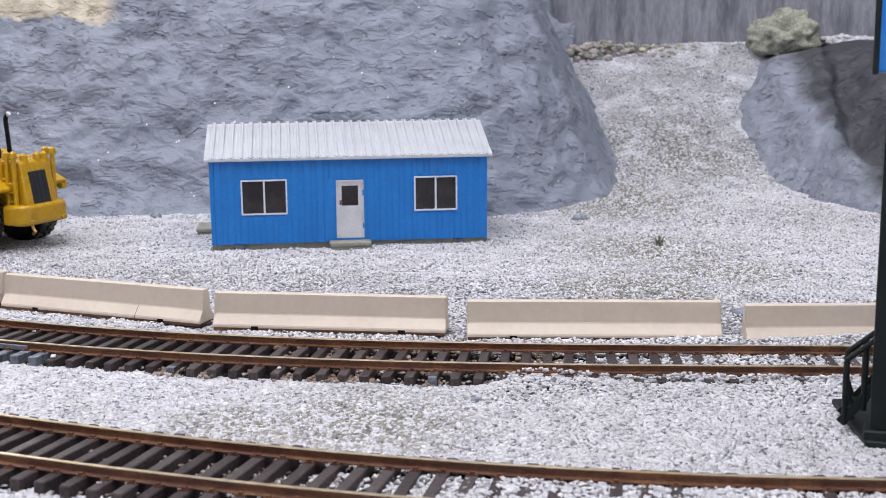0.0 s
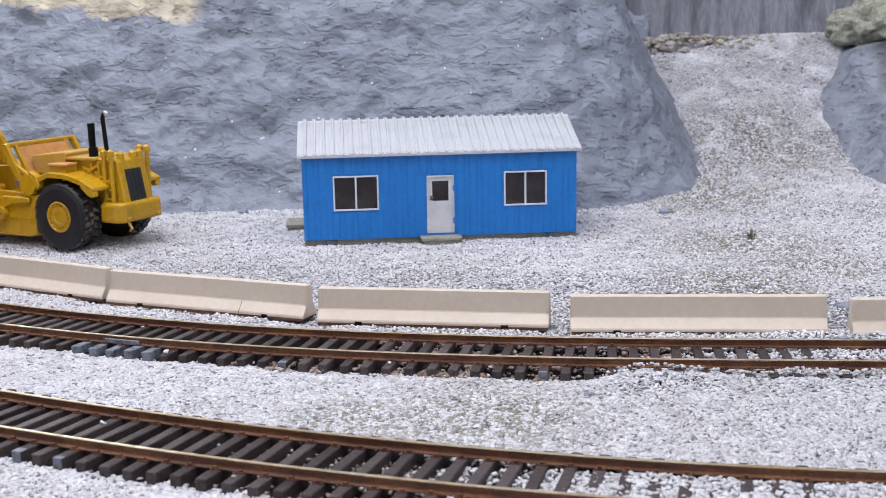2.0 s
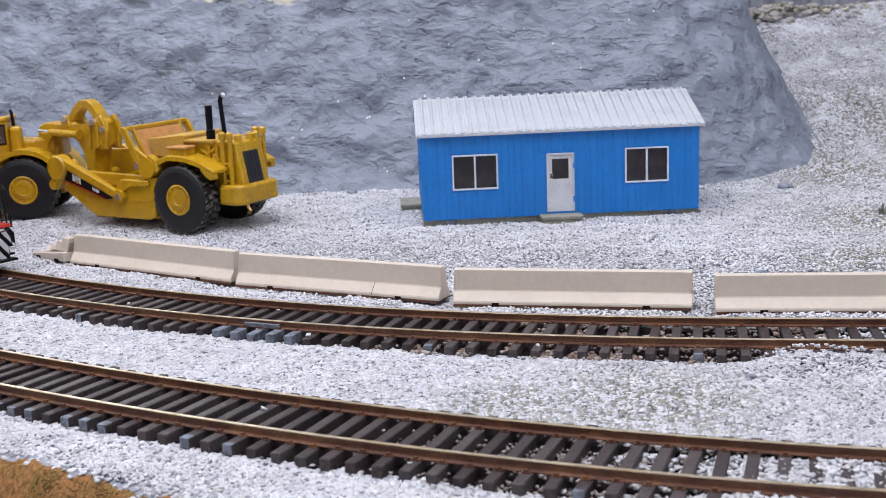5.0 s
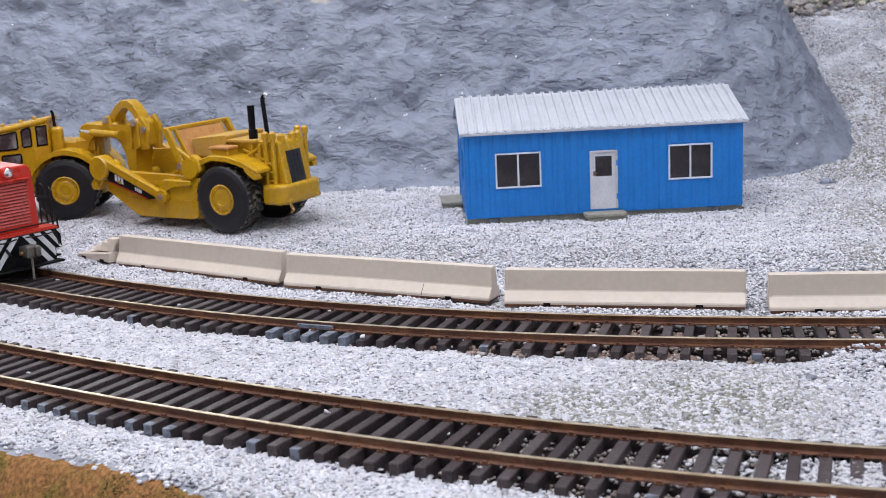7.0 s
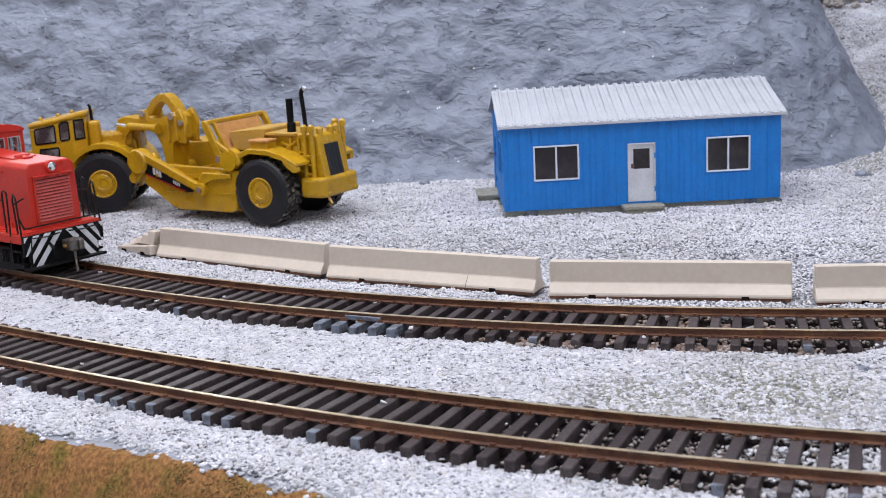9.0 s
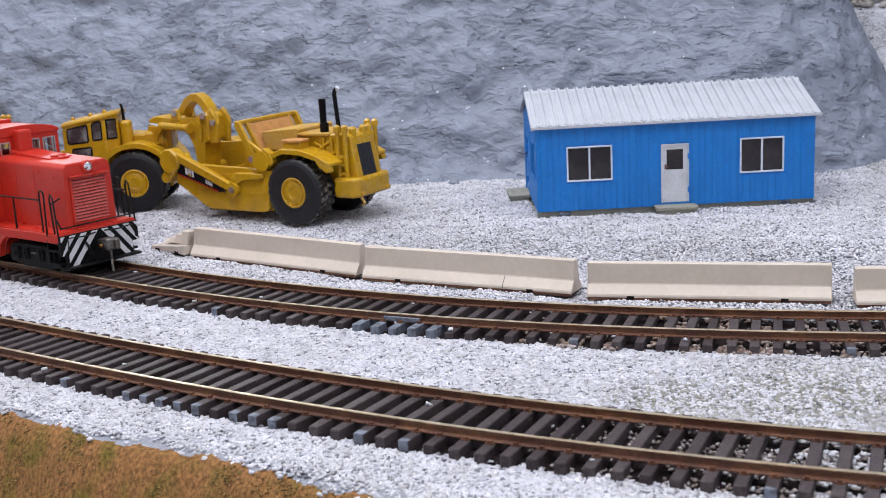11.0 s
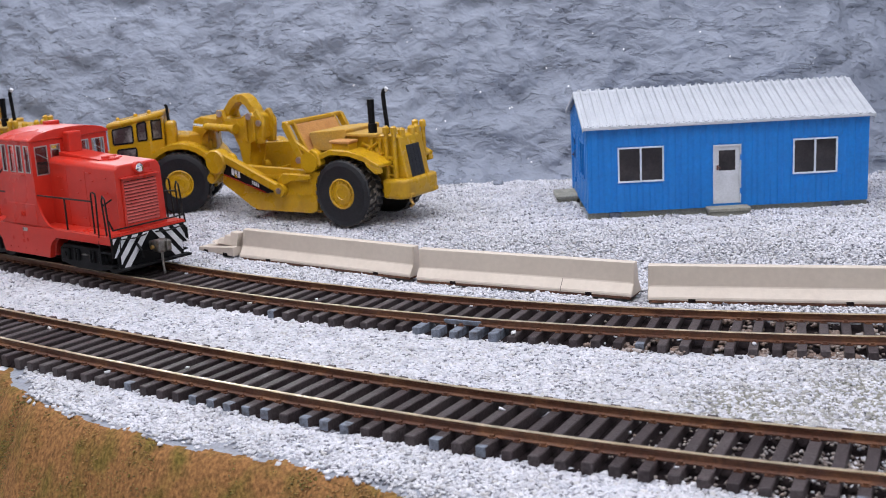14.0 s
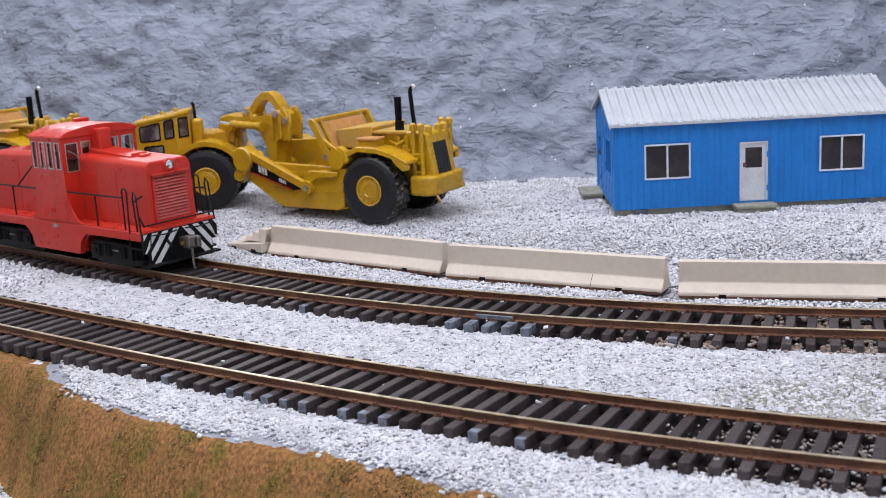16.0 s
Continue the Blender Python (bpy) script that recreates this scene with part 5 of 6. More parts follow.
# frame, deck, skirts
one("frame_sill", lambda b: box(b, -LH, LH, -LW, LW, 10.0, 12.8, 0.25, 1), R, loco)
one("deck_plate", lambda b: box(b, -LH + 0.4, LH - 0.4, -LW + 0.3, LW - 0.3, 12.8, 13.1, 0.1, 1), R, loco)
for s in (-1, 1):
    skirt = [(-18.6, 10.4), (18.4, 10.4), (16.2, 10.0), (14.4, 8.9), (13.0, 7.2), (12.4, 5.2), (12.2, 3.3), (-12.9, 3.3), (-13.1, 5.2), (-13.8, 7.2), (-15.2, 9.0), (-17.0, 10.0)]
    one("fuel_skirt", lambda b: solid(b, skirt, s * (LW - 2.0), s * (LW + 0.02), "y", 0.3, 1), R, loco, "red side skirt between the trucks")
    for x, z in ((-9.6, 5.0), (-5.2, 5.0), (-1.0, 5.0), (5.0, 5.0), (-7.4, 7.6), (0.6, 7.6)):
        one("skirt_bolt", lambda b: box(b, x, x + 0.55, s * (LW - 0.1), s * (LW + 0.3), z, z + (1.1 if z > 7 else 0.45), 0.08, 1), R, loco)
    one("builder_plate", lambda b: box(b, -1.0, 1.6, s * (LW - 0.1), s * (LW + 0.12), 10.9, 12.0), M_SILVER, loco, "small silver plate")
one("belly", lambda b: box(b, -12, 12, -11, 11, 3.4, 10.4, 0.4), R, loco)
# cab
CAB0, CAB1, CABT = -8.3, 8.6, 39.6
holes = [(-7.5, -5.1), (-3.4, -0.6), (0.8, 3.4), (5.0, 7.6)]
for s in (-1, 1):
    def side_wall(b):
        y0, y1 = sorted((s * LW, s * (LW - 0.8)))
        xs = [CAB0] + [v for h in holes for v in h] + [CAB1]
        box(b, CAB0, CAB1, y0, y1, 13.0, 29.6)
        box(b, CAB0, CAB1, y0, y1, 37.9, CABT)
        for i in range(0, len(xs), 2):
            box(b, xs[i], xs[i + 1], y0, y1, 29.6, 37.9)
    one("cab_side", side_wall, R, loco)
    for x0, x1 in holes:
        w = one("cab_side_window", lambda b: [box(b, *q) for q in ((x0 - 0.1, x0 + 0.22, s * LW - 0.15, s * LW + 0.15, 29.5, 38.0), (x1 - 0.22, x1 + 0.1, s * LW - 0.15, s * LW + 0.15, 29.5, 38.0), (x0, x1, s * LW - 0.15, s * LW + 0.15, 29.5, 29.8), (x0, x1, s * LW - 0.15, s * LW + 0.15, 37.7, 38.0))], M_SILVER, loco, "cab window with a thin silver rim")
        one("pane", lambda b: box(b, x0, x1, s * (LW - 0.45), s * (LW - 0.3), 29.6, 37.9), M_CLEAR, w, "clear window pane")
    one("window_sill", lambda b: box(b, -3.9, 4.1, s * (LW - 0.1), s * (LW + 0.35), 28.7, 29.1, 0.1, 1), R, loco)
    one("cab_door_panel", lambda b: box(b, -7.6, 8.0, s * (LW - 0.1), s * (LW + 0.22), 13.2, 19.8, 0.12, 1), R, loco)
    for x in (-0.2, 1.4):
        one("door_latch", lambda b: box(b, x, x + 0.45, s * LW, s * (LW + 0.7), 15.8, 17.3, 0.12, 1), R, loco)
    # curved fairings from the cab down to the deck
    for e in (-1, 1):
        base = CAB1 if e > 0 else CAB0
        cur = [(base, 13.1), (base + e * 7.4, 13.1)] + [(base + e * (7.4 - 7.4 * math.sin(a)), 13.1 + 9.5 * (1 - math.cos(a))) for a in steps_of(0.15, math.pi / 2, 8)]
        if e < 0:
            cur = [(base, 13.1), (base - 4.2, 13.1), (base - 1.6, 14.7), (base, 16.1)]
        one("cab_fairing", lambda b: solid(b, cur, s * (LW - 0.8), s * (LW - 0.05), "y"), R, loco)
for e in (-1, 1):
    x0, x1 = (CAB1 - 0.8, CAB1) if e > 0 else (CAB0, CAB0 + 0.8)

    def end_wall(b):
        box(b, x0, x1, -LW + 0.8, LW - 0.8, 13.0, 28.6)
        box(b, x0, x1, -LW + 0.8, LW - 0.8, 37.4, CABT + 0.6)
        for a, c in ((-LW + 0.8, -12.6), (-8.2, -6.9), (-3.6, 3.6), (6.9, 8.2), (12.6, LW - 0.8)):
            box(b, x0, x1, a, c, 28.6, 37.4)
        for a, c in ((-6.9, -3.6), (3.6, 6.9)):
            box(b, x0, x1, a, c, 28.6, 33.4)
    one("cab_end", end_wall, R, loco)
    for a, c, z0 in ((-12.6, -8.2, 28.6), (-6.9, -3.6, 33.4), (3.6, 6.9, 33.4), (8.2, 12.6, 28.6)):
        xo = x1 if e > 0 else x0
        w = one("cab_end_window", lambda b: [box(b, xo - 0.14, xo + 0.14, *q) for q in ((a - 0.1, a + 0.25, z0 - 0.1, 37.5), (c - 0.25, c + 0.1, z0 - 0.1, 37.5), (a, c, z0 - 0.1, z0 + 0.2), (a, c, 37.2, 37.5))], M_SILVER, loco, "cab window with a thin silver rim")
        one("pane", lambda b: box(b, (x0 + x1) / 2 - 0.08, (x0 + x1) / 2 + 0.08, a, c, z0, 37.4), M_CLEAR, w, "clear window pane")
        if z0 < 30:
            one("wiper", lambda b: tube(b, [(xo + e * 0.3, a + 0.6, 35.4), (xo + e * 0.5, c - 0.3, 33.2)], 0.14, 6), M_SILVER, w, "thin silver wiper")
    one("exhaust_box", lambda b: box(b, *sorted((e * 8.4, e * 12.2)), -2.4, 2.4, 33, 41.0, 0.6, 2), R, loco)
roof_line = [(-LW - 0.5, CABT - 0.6), (-LW - 0.5, CABT + 0.2), (-12.4, CABT + 1.3), (-9, CABT + 2.0), (-4.5, CABT + 2.5), (0, CABT + 2.65), (4.5, CABT + 2.5), (9, CABT + 2.0), (12.4, CABT + 1.3), (LW + 0.5, CABT + 0.2), (LW + 0.5, CABT - 0.6)]
one("cab_roof", lambda b: solid(b, roof_line, CAB0 - 0.6, CAB1 + 0.6, "x", 0.35, 2), R, loco, "gently arched red cab roof")
one("roof_hatch", lambda b: box(b, -8.2, -5.8, 2, 7, CABT + 1.5, CABT + 3.6, 0.4), R, loco)
one("control_stand", lambda b: (box(b, -3, 3, -5.0, 5.0, 14, 29, 0.6), box(b, -6, -3.4, 5, 11, 14, 33, 0.6), box(b, 3.6, 6.4, -11, -6, 14, 32, 0.6)), M_SEAT, loco, "dark green control stand inside the cab")
# hoods, one each way
for e in (-1, 1):
    h0, h1, ht = 8.5, 42.2, 34.6

    def hood_shell(b):
        solid(b, [(-HW, 13.9), (HW, 13.9), (HW, ht - 1.3), (HW - 1.3, ht), (-HW + 1.3, ht), (-HW, ht - 1.3)], h0, h1, "x")
        bevel(b, [ed for ed in b.edges if min(v.co.z for v in ed.verts) > 20 and max(v.co.x for v in ed.verts) > h0 + 1], 0.55, 3)
        bevel(b, [ed for ed in b.edges if all(v.co.x > h1 - 0.1 for v in ed.verts) and abs(ed.verts[0].co.y) > HW - 0.1 and abs(ed.verts[1].co.y) > HW - 0.1], 0.5, 3)
        for v in b.verts:
            if v.co.z > 20:
                v.co.z -= 1.1 * (v.co.x - h0) / (h1 - h0)

    hood = one("hood", hood_shell, R, loco, "red engine hood", at=mm_pose(0, 0, -0.9, 0, 0, 0 if e > 0 else 180))
    one("hood_crown", lambda b: solid(b, [(h0, ht - 0.6), (h0, ht + 1.2), (29.5, ht - 0.35), (29.5, ht - 1.2)], -4.2, 4.2, "y", 0.2, 2), R, hood)
    one("hood_fitting", lambda b: (tube(b, [(28.6, -2.5, ht - 0.1), (28.6, 2.5, ht - 0.1)], 0.55, 8), box(b, 26.4, 31.4, -0.5, 0.5, ht - 0.8, ht + 0.1, 0.2, 1), box(b, 30.0, 32.0, -1.6, 1.6, ht - 1.0, ht - 0.1, 0.25, 1)), R, hood)
    one("radiator_frame", lambda b: [box(b, h1 - 0.1, h1 + 0.5, *q) for q in ((-6.6, -5.9, 15.6, 29.2), (5.9, 6.6, 15.6, 29.2), (-6.6, 6.6, 28.6, 29.4), (-6.6, 6.6, 15.2, 15.9))], R, hood)
    # slats paler than the hood: their glossy highlight is put into the colour
    for k in range(13):
        z = 16.2 + k * 0.96
        one("louvre_slat", lambda b: solid(b, [(h1 - 0.2, z), (h1 + 0.6, z - 0.1), (h1 + 0.55, z + 0.24), (h1 - 0.1, z + 0.70)], -5.9, 5.9, "y"), M_LOUVRE, hood, "louvre slat with a pale highlight put into its red")
    one("radiator_core", lambda b: box(b, h1 - 0.25, h1 + 0.02, -6.0, 6.0, 15.8, 28.8), M_BLACK, hood)
    one("grille_lip", lambda b: bar(b, (h1 + 0.6, -6.8, 29.6), (h1 + 0.6, 6.8, 29.6), 1.4, 0.45, 0.1), R, hood)
    lamp = one("headlight", lambda b: tube(b, [(h1 - 0.6, 0, 32.0), (h1 + 0.7, 0, 32.0), (h1 + 1.0, 0, 32.0)], 1.7, 20, [1.9, 1.9, 1.7]), R, hood, "round headlight in a red ring")
    one("lens", lambda b: tube(b, [(h1 + 0.9, 0, 32.0), (h1 + 1.25, 0, 32.0), (h1 + 1.45, 0, 32.0)], 1.4, 20, [1.45, 1.2, 0.5]), M_CHROME, lamp, "bright silver headlight lens")
    for s in (-1, 1):
        for x, z in ((12.5, 28.5), (14.6, 28.5), (24.0, 28.3), (30.0, 28.3), (12.5, 16.8), (14.6, 16.8), (24.4, 16.6), (30.0, 20.8), (14.0, 24.6), (22.0, 24.2), (36.5, 29.5), (36.5, 25.0), (36.5, 20.5)):
            one("hood_latch", lambda b: box(b, x, x + 1.0, s * (HW - 0.05), s * (HW + 0.28), z, z + 0.32), R, hood)
        one("hood_handle", lambda b: tube(b, [(28.4, s * HW, 30.8), (28.4, s * (HW + 0.7), 31.0), (30.2, s * (HW + 0.7), 31.0), (30.2, s * HW, 30.8)], 0.18, 6), R, hood)
        for x in (17.2, 26.8):
            one("hood_seam", lambda b: box(b, x, x + 0.16, s * (HW - 0.02), s * (HW + 0.1), 14.4, 31.4), R, hood)
# handrails along the walkways
for e in (-1, 1):
    turn = mm_pose(0, 0, 0, 0, 0, 0 if e > 0 else 180)
    low = mm_pose(0, 0, -0.9, 0, 0, 0 if e > 0 else 180)
    for s in (-1, 1):
        y = s * (LW - 0.5)
        rails = [[(8.7, y, 23.6), (36.6, y, 23.6)], [(22.8, y, 14.0), (22.8, y, 23.6)],
                 [(36.6, y, 14.0), (36.6, y, 25.4), (36.9, y, 26.2), (37.8, y, 26.4), (38.7, y, 26.0), (38.9, y, 25.2), (39.1, y + s * 0.5, 13.0)]]
        if e < 0:
            rails.append([(20.0, y, 23.6), (14.0, y - s * 3.0, 30.4), (9.2, y - s * 3.2, 30.6)])
        for pts in rails:
            one("handrail", lambda b: tube(b, pts, 0.27, 7), M_WIRE, loco, "thin black wire handrail", at=low)
        one("corner_rail", lambda b: [tube(b, p, 0.28, 7) for p in ([(42.4, y, 13.2), (41.6, y, 24.0), (42.2, y, 25.6), (43.2, y, 24.6), (44.4, y + s * 0.3, 13.0)], [(41.7, y, 22.6), (39.2, s * (HW + 0.2), 23.4)], [(43.8, y, 18.4), (44.6, y * 0.94, 15.4)])], M_WIRE, loco, "black wire corner handrail", at=low)
    one("end_rail", lambda b: tube(b, [(44.6, -LW + 1, 15.4), (44.8, 0, 15.5), (44.6, LW - 1, 15.4)], 0.24, 7), M_WIRE, loco, at=low)
    # striped pilot
    pilot = one("pilot", lambda b: (box(b, LH - 0.5, LH + 0.5, -LW, LW, 7.2, 13.2, 0.2, 1), box(b, LH - 1.2, LH + 0.4, -LW + 2.2, LW - 2.2, 3.0, 8.0, 0.2, 1)), M_BLACK, loco, "black pilot with white slanting stripes", at=low)
    for s in (-1, 1):
        for k in range(4):
            # slanting bands, clipped to the plate above and the apron below
            y0, w, tilt = 0.6 + 3.9 * k, 2.1, 0.85
            for z0, z1, lim in ((7.4, 13.0, LW - 0.3), (3.3, 7.4, LW - 2.6)):
                q = []
                for z, dy in ((z1, 0), (z1, w), (z0, w), (z0, 0)):
                    q.append((min(lim, y0 + dy + tilt * (13.0 - z)), z))
                if q[0][0] < lim - 0.3 and q[3][0] < lim + 5:
                    q = [q[0], q[1], q[2], q[3]] if q[2][0] - q[3][0] > 0.2 else [q[0], q[1], (lim, max(z0, 13.0 - (lim - y0) / tilt))]
                    if z1 < 8 and k == 0 or z1 > 8 or k == 1:
                        one("white_stripe", lambda b: solid(b, [(s * a, z) for a, z in q], LH + (0.52 if z1 > 8 else 0.42), LH + (0.64 if z1 > 8 else 0.54), "x"), M_STRIPE, pilot)
    one("footboard", lambda b: box(b, LH - 0.5, LH + 2.6, -LW + 1.0, LW - 1.0, 2.2, 2.9, 0.15, 1), M_BLACK, loco, at=turn)
    for s in (-1, 1):
        one("side_step", lambda b: (box(b, LH - 6.0, LH - 0.6, s * (LW - 2.4), s * LW, 3.4, 4.0), box(b, LH - 6.0, LH - 0.6, s * (LW - 2.4), s * LW, 7.4, 7.9), box(b, LH - 6.2, LH - 5.7, s * (LW - 2.4), s * LW, 3.4, 11.1)), M_BLACK, loco, at=turn)
        one("uncoupling_bar", lambda b: tube(b, [(LH + 0.6, s * 1.5, 11.5), (LH + 1.4, s * 6, 11.2), (LH + 1.2, s * 11.6, 11.6), (LH + 1.6, s * 12.2, 7.5)], 0.22, 6), M_WIRE, loco, at=turn)
        one("air_hose", lambda b: tube(b, [(LH + 0.4, s * 5.2, 9.0), (LH + 2.0, s * 5.0, 7.4), (LH + 2.2, s * 4.6, 5.0)], 0.45, 8), M_BLACK, loco, at=turn)
    coup = one("coupler", lambda b: (box(b, LH - 1, LH + 4.2, -1.1, 1.1, 6.8, 9.2, 0.3, 1), box(b, LH + 3.4, LH + 6.8, -2.2, 1.6, 6.2, 10.0, 0.6, 2), box(b, LH + 5.6, LH + 7.8, 0.2, 1.9, 6.4, 9.8, 0.4, 1)), M_METAL, loco, "dull metal knuckle coupler", at=turn)
    one("trip_pin", lambda b: tube(b, [(LH + 5.0, 0, 6.6), (LH + 5.0, 0, 3.4), (LH + 5.6, -0.4, 1.6), (LH + 7.4, -1.6, 0.7), (LH + 9.0, -2.6, 0.8)], 0.38, 8), M_METAL, coup, "curved metal trip pin")
    one("coupler_spring", lambda b: tube(b, [(LH + 4.4, -2.5, 7.9), (LH + 4.4, -3.3, 7.9)], 0.6, 8), M_BRASS, coup)
    # truck
    tx = 28.4
    truck = one("truck", lambda b: (box(b, tx - 8, tx + 8, -7, 7, 5.0, 9.6, 0.4), box(b, tx - 3, tx + 3, -9, 9, 8.5, 11.0, 0.3)), M_BLACK, loco, "black truck with side frames", at=turn)
    for s in (-1, 1):
        one("side_frame", lambda b: solid(b, [(tx - 13.2, 2.2), (tx - 13.2, 6.6), (tx - 11, 8.2), (tx + 11, 8.2), (tx + 13.2, 6.6), (tx + 13.2, 2.2), (tx + 8, 1.6), (tx + 5.5, 1.0), (tx - 5.5, 1.0), (tx - 8, 1.6)], s * 10.2, s * 12.2, "y", 0.3, 1), M_BLACK, truck)
        for x in (-9.4, 9.4):
            one("journal_box", lambda b: (box(b, tx + x - 1.9, tx + x + 1.9, s * 11.8, s * 13.0, 3.2, 7.0, 0.4), tube(b, [(tx + x, s * 12.8, 5.2), (tx + x, s * 13.5, 5.2)], 0.9, 10)), M_BLACK, truck)
        for x in (-4.6, -3.2, 3.2, 4.6):
            one("spring", lambda b: tube(b, [(tx + x, s * 12.3, 3.6), (tx + x, s * 12.3, 7.2)], 0.62, 8), M_BLACK, truck)
        one("brake_lever", lambda b: box(b, tx - 1.3, tx + 1.7, s * 12.2, s * 12.7, 5.5, 5.9), M_METAL, truck)
    for x in (-9.4, 9.4):
        one("wheelset", lambda b: (lathe(b, [(0.8, -9.0), (4.9, -9.0), (4.9, -6.9), (5.6, -6.7), (5.6, -6.2), (0.9, -6.2), (0.9, 6.2), (5.6, 6.2), (5.6, 6.7), (4.9, 6.9), (4.9, 9.0), (0.8, 9.0)], 28), ), M_BLACKENED, truck, "blackened metal wheelset", at=mm_pose(tx + x, 0, 4.9))

# ---------------------------------------------------------------- brown flat car behind it
car = thing("flat_car", on_track(LOCO_X - 105, 95), "brown flat car with round stakes coupled behind the locomotive", "freight car")
one("car_deck", lambda b: box(b, -45, 45, -15.2, 15.2, 11.4, 13.2, 0.3, 1), M_BROWN, car)
for s in (-1, 1):
    one("side_beam", lambda b: solid(b, [(-45, 13.2), (-45, 10.4), (-30, 8.2), (30, 8.2), (45, 10.4), (45, 13.2)], s * 13.6, s * 15.3, "y", 0.2, 1), M_BROWN, car)
    for x in (-36, -12, 12, 36):
        one("load_stake", lambda b: tube(b, [(x, s * 8, 13.2), (x, s * 8, 37)], 2.6, 18), M_BROWN, car, "thick brown upright post")
    one("end_railing", lambda b: [tube(b, p, 0.3, 7) for p in ([(44, s * 14, 13.2), (44, s * 14, 21), (30, s * 14, 21), (30, s * 14, 13.2)],)], M_WIRE, car)
for e in (-1, 1):
    turn = mm_pose(0, 0, 0, 0, 0, 0 if e > 0 else 180)
    tr = one("truck", lambda b: (box(b, 22, 40, -6, 6, 4, 9, 0.4), box(b, 29, 33, -9, 9, 8, 11.4)), M_BLACK, car, at=turn)
    for s in (-1, 1):
        one("side_frame", lambda b: solid(b, [(21.5, 5), (22, 7.4), (29, 8.6), (33, 8.6), (40, 7.4), (40.5, 5), (36, 3.6), (26, 3.6)], s * 10.2, s * 11.8, "y", 0.3, 1), M_BLACK, tr)
    for x in (24.5, 37.5):
        one("wheelset", lambda b: lathe(b, [(0.8, -9.0), (4.9, -9.0), (4.9, -6.9), (5.6, -6.7), (5.6, -6.2), (0.9, -6.2), (0.9, 6.2), (5.6, 6.2), (5.6, 6.7), (4.9, 6.9), (4.9, 9.0), (0.8, 9.0)], 24), M_BLACKENED, tr, at=mm_pose(x, 0, 4.9))
    one("coupler", lambda b: (box(b, 44, 48.6, -1.1, 1.1, 6.8, 9.2, 0.3, 1), box(b, 47.6, 50.6, -1.8, 1.4, 6.2, 10.0, 0.5, 1)), M_METAL, car, at=turn)

# ---------------------------------------------------------------- dark tower with a blue cabin, beside the far track
tower = thing("loading_tower", mm_pose(159.4, -43, 0), "blue cabin on black steel legs with a small stair", "tower")
one("base_plate", lambda b: solid(b, [(-9.5, 16), (-3.0, -8.6), (26, -10.5), (30, 14), (10, 20)], -0.4, 1.6, "z", 0.3, 1), M_TOWER, tower)
for x, y in ((-0.9, -5.8), (22, -6.5), (3.5, 13), (23, 12)):
    one("leg", lambda b: (box(b, x - 1.6, x + 1.6, y - 1.6, y + 1.6, 1.4, 72, 0.2, 1), box(b, x - 2.6, x + 2.6, y - 2.6, y + 2.6, 1.4, 3.4, 0.3, 1)), M_TOWER, tower)
one("tower_cabin", lambda b: box(b, -4.6, 27, -9, 17, 68, 110, 0.4), M_BLUE, tower, "blue cabin body")
one("cabin_edge", lambda b: box(b, -5.2, -4.2, -9.4, -7.4, 67.6, 110, 0.2, 1), M_TOWER, tower)
for y in (-1.2, 4.6):
    one("stair_rail", lambda b: tube(b, [(-5.8, y, 6.0), (-7.0, y, 10.0), (-6.8, y, 14.6), (0.6, y, 21.0)], 0.55, 8), M_TOWER, tower, "black stair handrail")
    one("stair_post", lambda b: [tube(b, [(x, y, z0), (x, y, z1)], 0.6, 8) for x, z0, z1 in ((-6.9, 2, 12.4), (-3.6, 5, 17.2), (-0.6, 8, 19.8))], M_TOWER, tower)
    one("stair_string", lambda b: bar(b, (-7.6, y, 2.2), (1.5, y, 14), 0.8, 1.8), M_TOWER, tower)
for k in range(5):
    one("stair_tread", lambda b: box(b, -7.4 + 1.8 * k, -5.1 + 1.8 * k, -1.4, 4.8, 3.0 + 2.3 * k, 3.6 + 2.3 * k), M_TOWER, tower)

# ---------------------------------------------------------------- loose stones, rubble and weeds


def lump(name, x, y, z, r, squash, mat, label, seed, category="rock", detail=3, group="", soft=True, craggy=1.0):
    bm = bmesh.new()
    bmesh.ops.create_icosphere(bm, subdivisions=detail, radius=1)
    co = np.array([v.co[:] for v in bm.verts])
    n = 1 + 0.42 * fractal(co[:, 0] * 1.1 + seed, co[:, 1] * 1.1, co[:, 2] * 1.1, 4, seed) + 0.06 * craggy * fractal(co[:, 0] * 6, co[:, 1] * 6 + seed, co[:, 2] * 6, 2, seed + 9)
    for v, k in zip(bm.verts, n):
        v.co = Vector((v.co.x * k * r * squash[0], v.co.y * k * r * squash[1], v.co.z * k * r * squash[2]))
    top = part(name, bm, mat, at=mm_pose(x, y, z), smooth=soft)
    return tagged(top, label, category, group)


lump("boulder", 117, 324, 69.6, 9.5, (1.42, 0.9, 1.05), M_BOULDER, "mossy olive-grey boulder on the rock bluff", 3, detail=5, craggy=1.7)
rnd = random.Random(8)
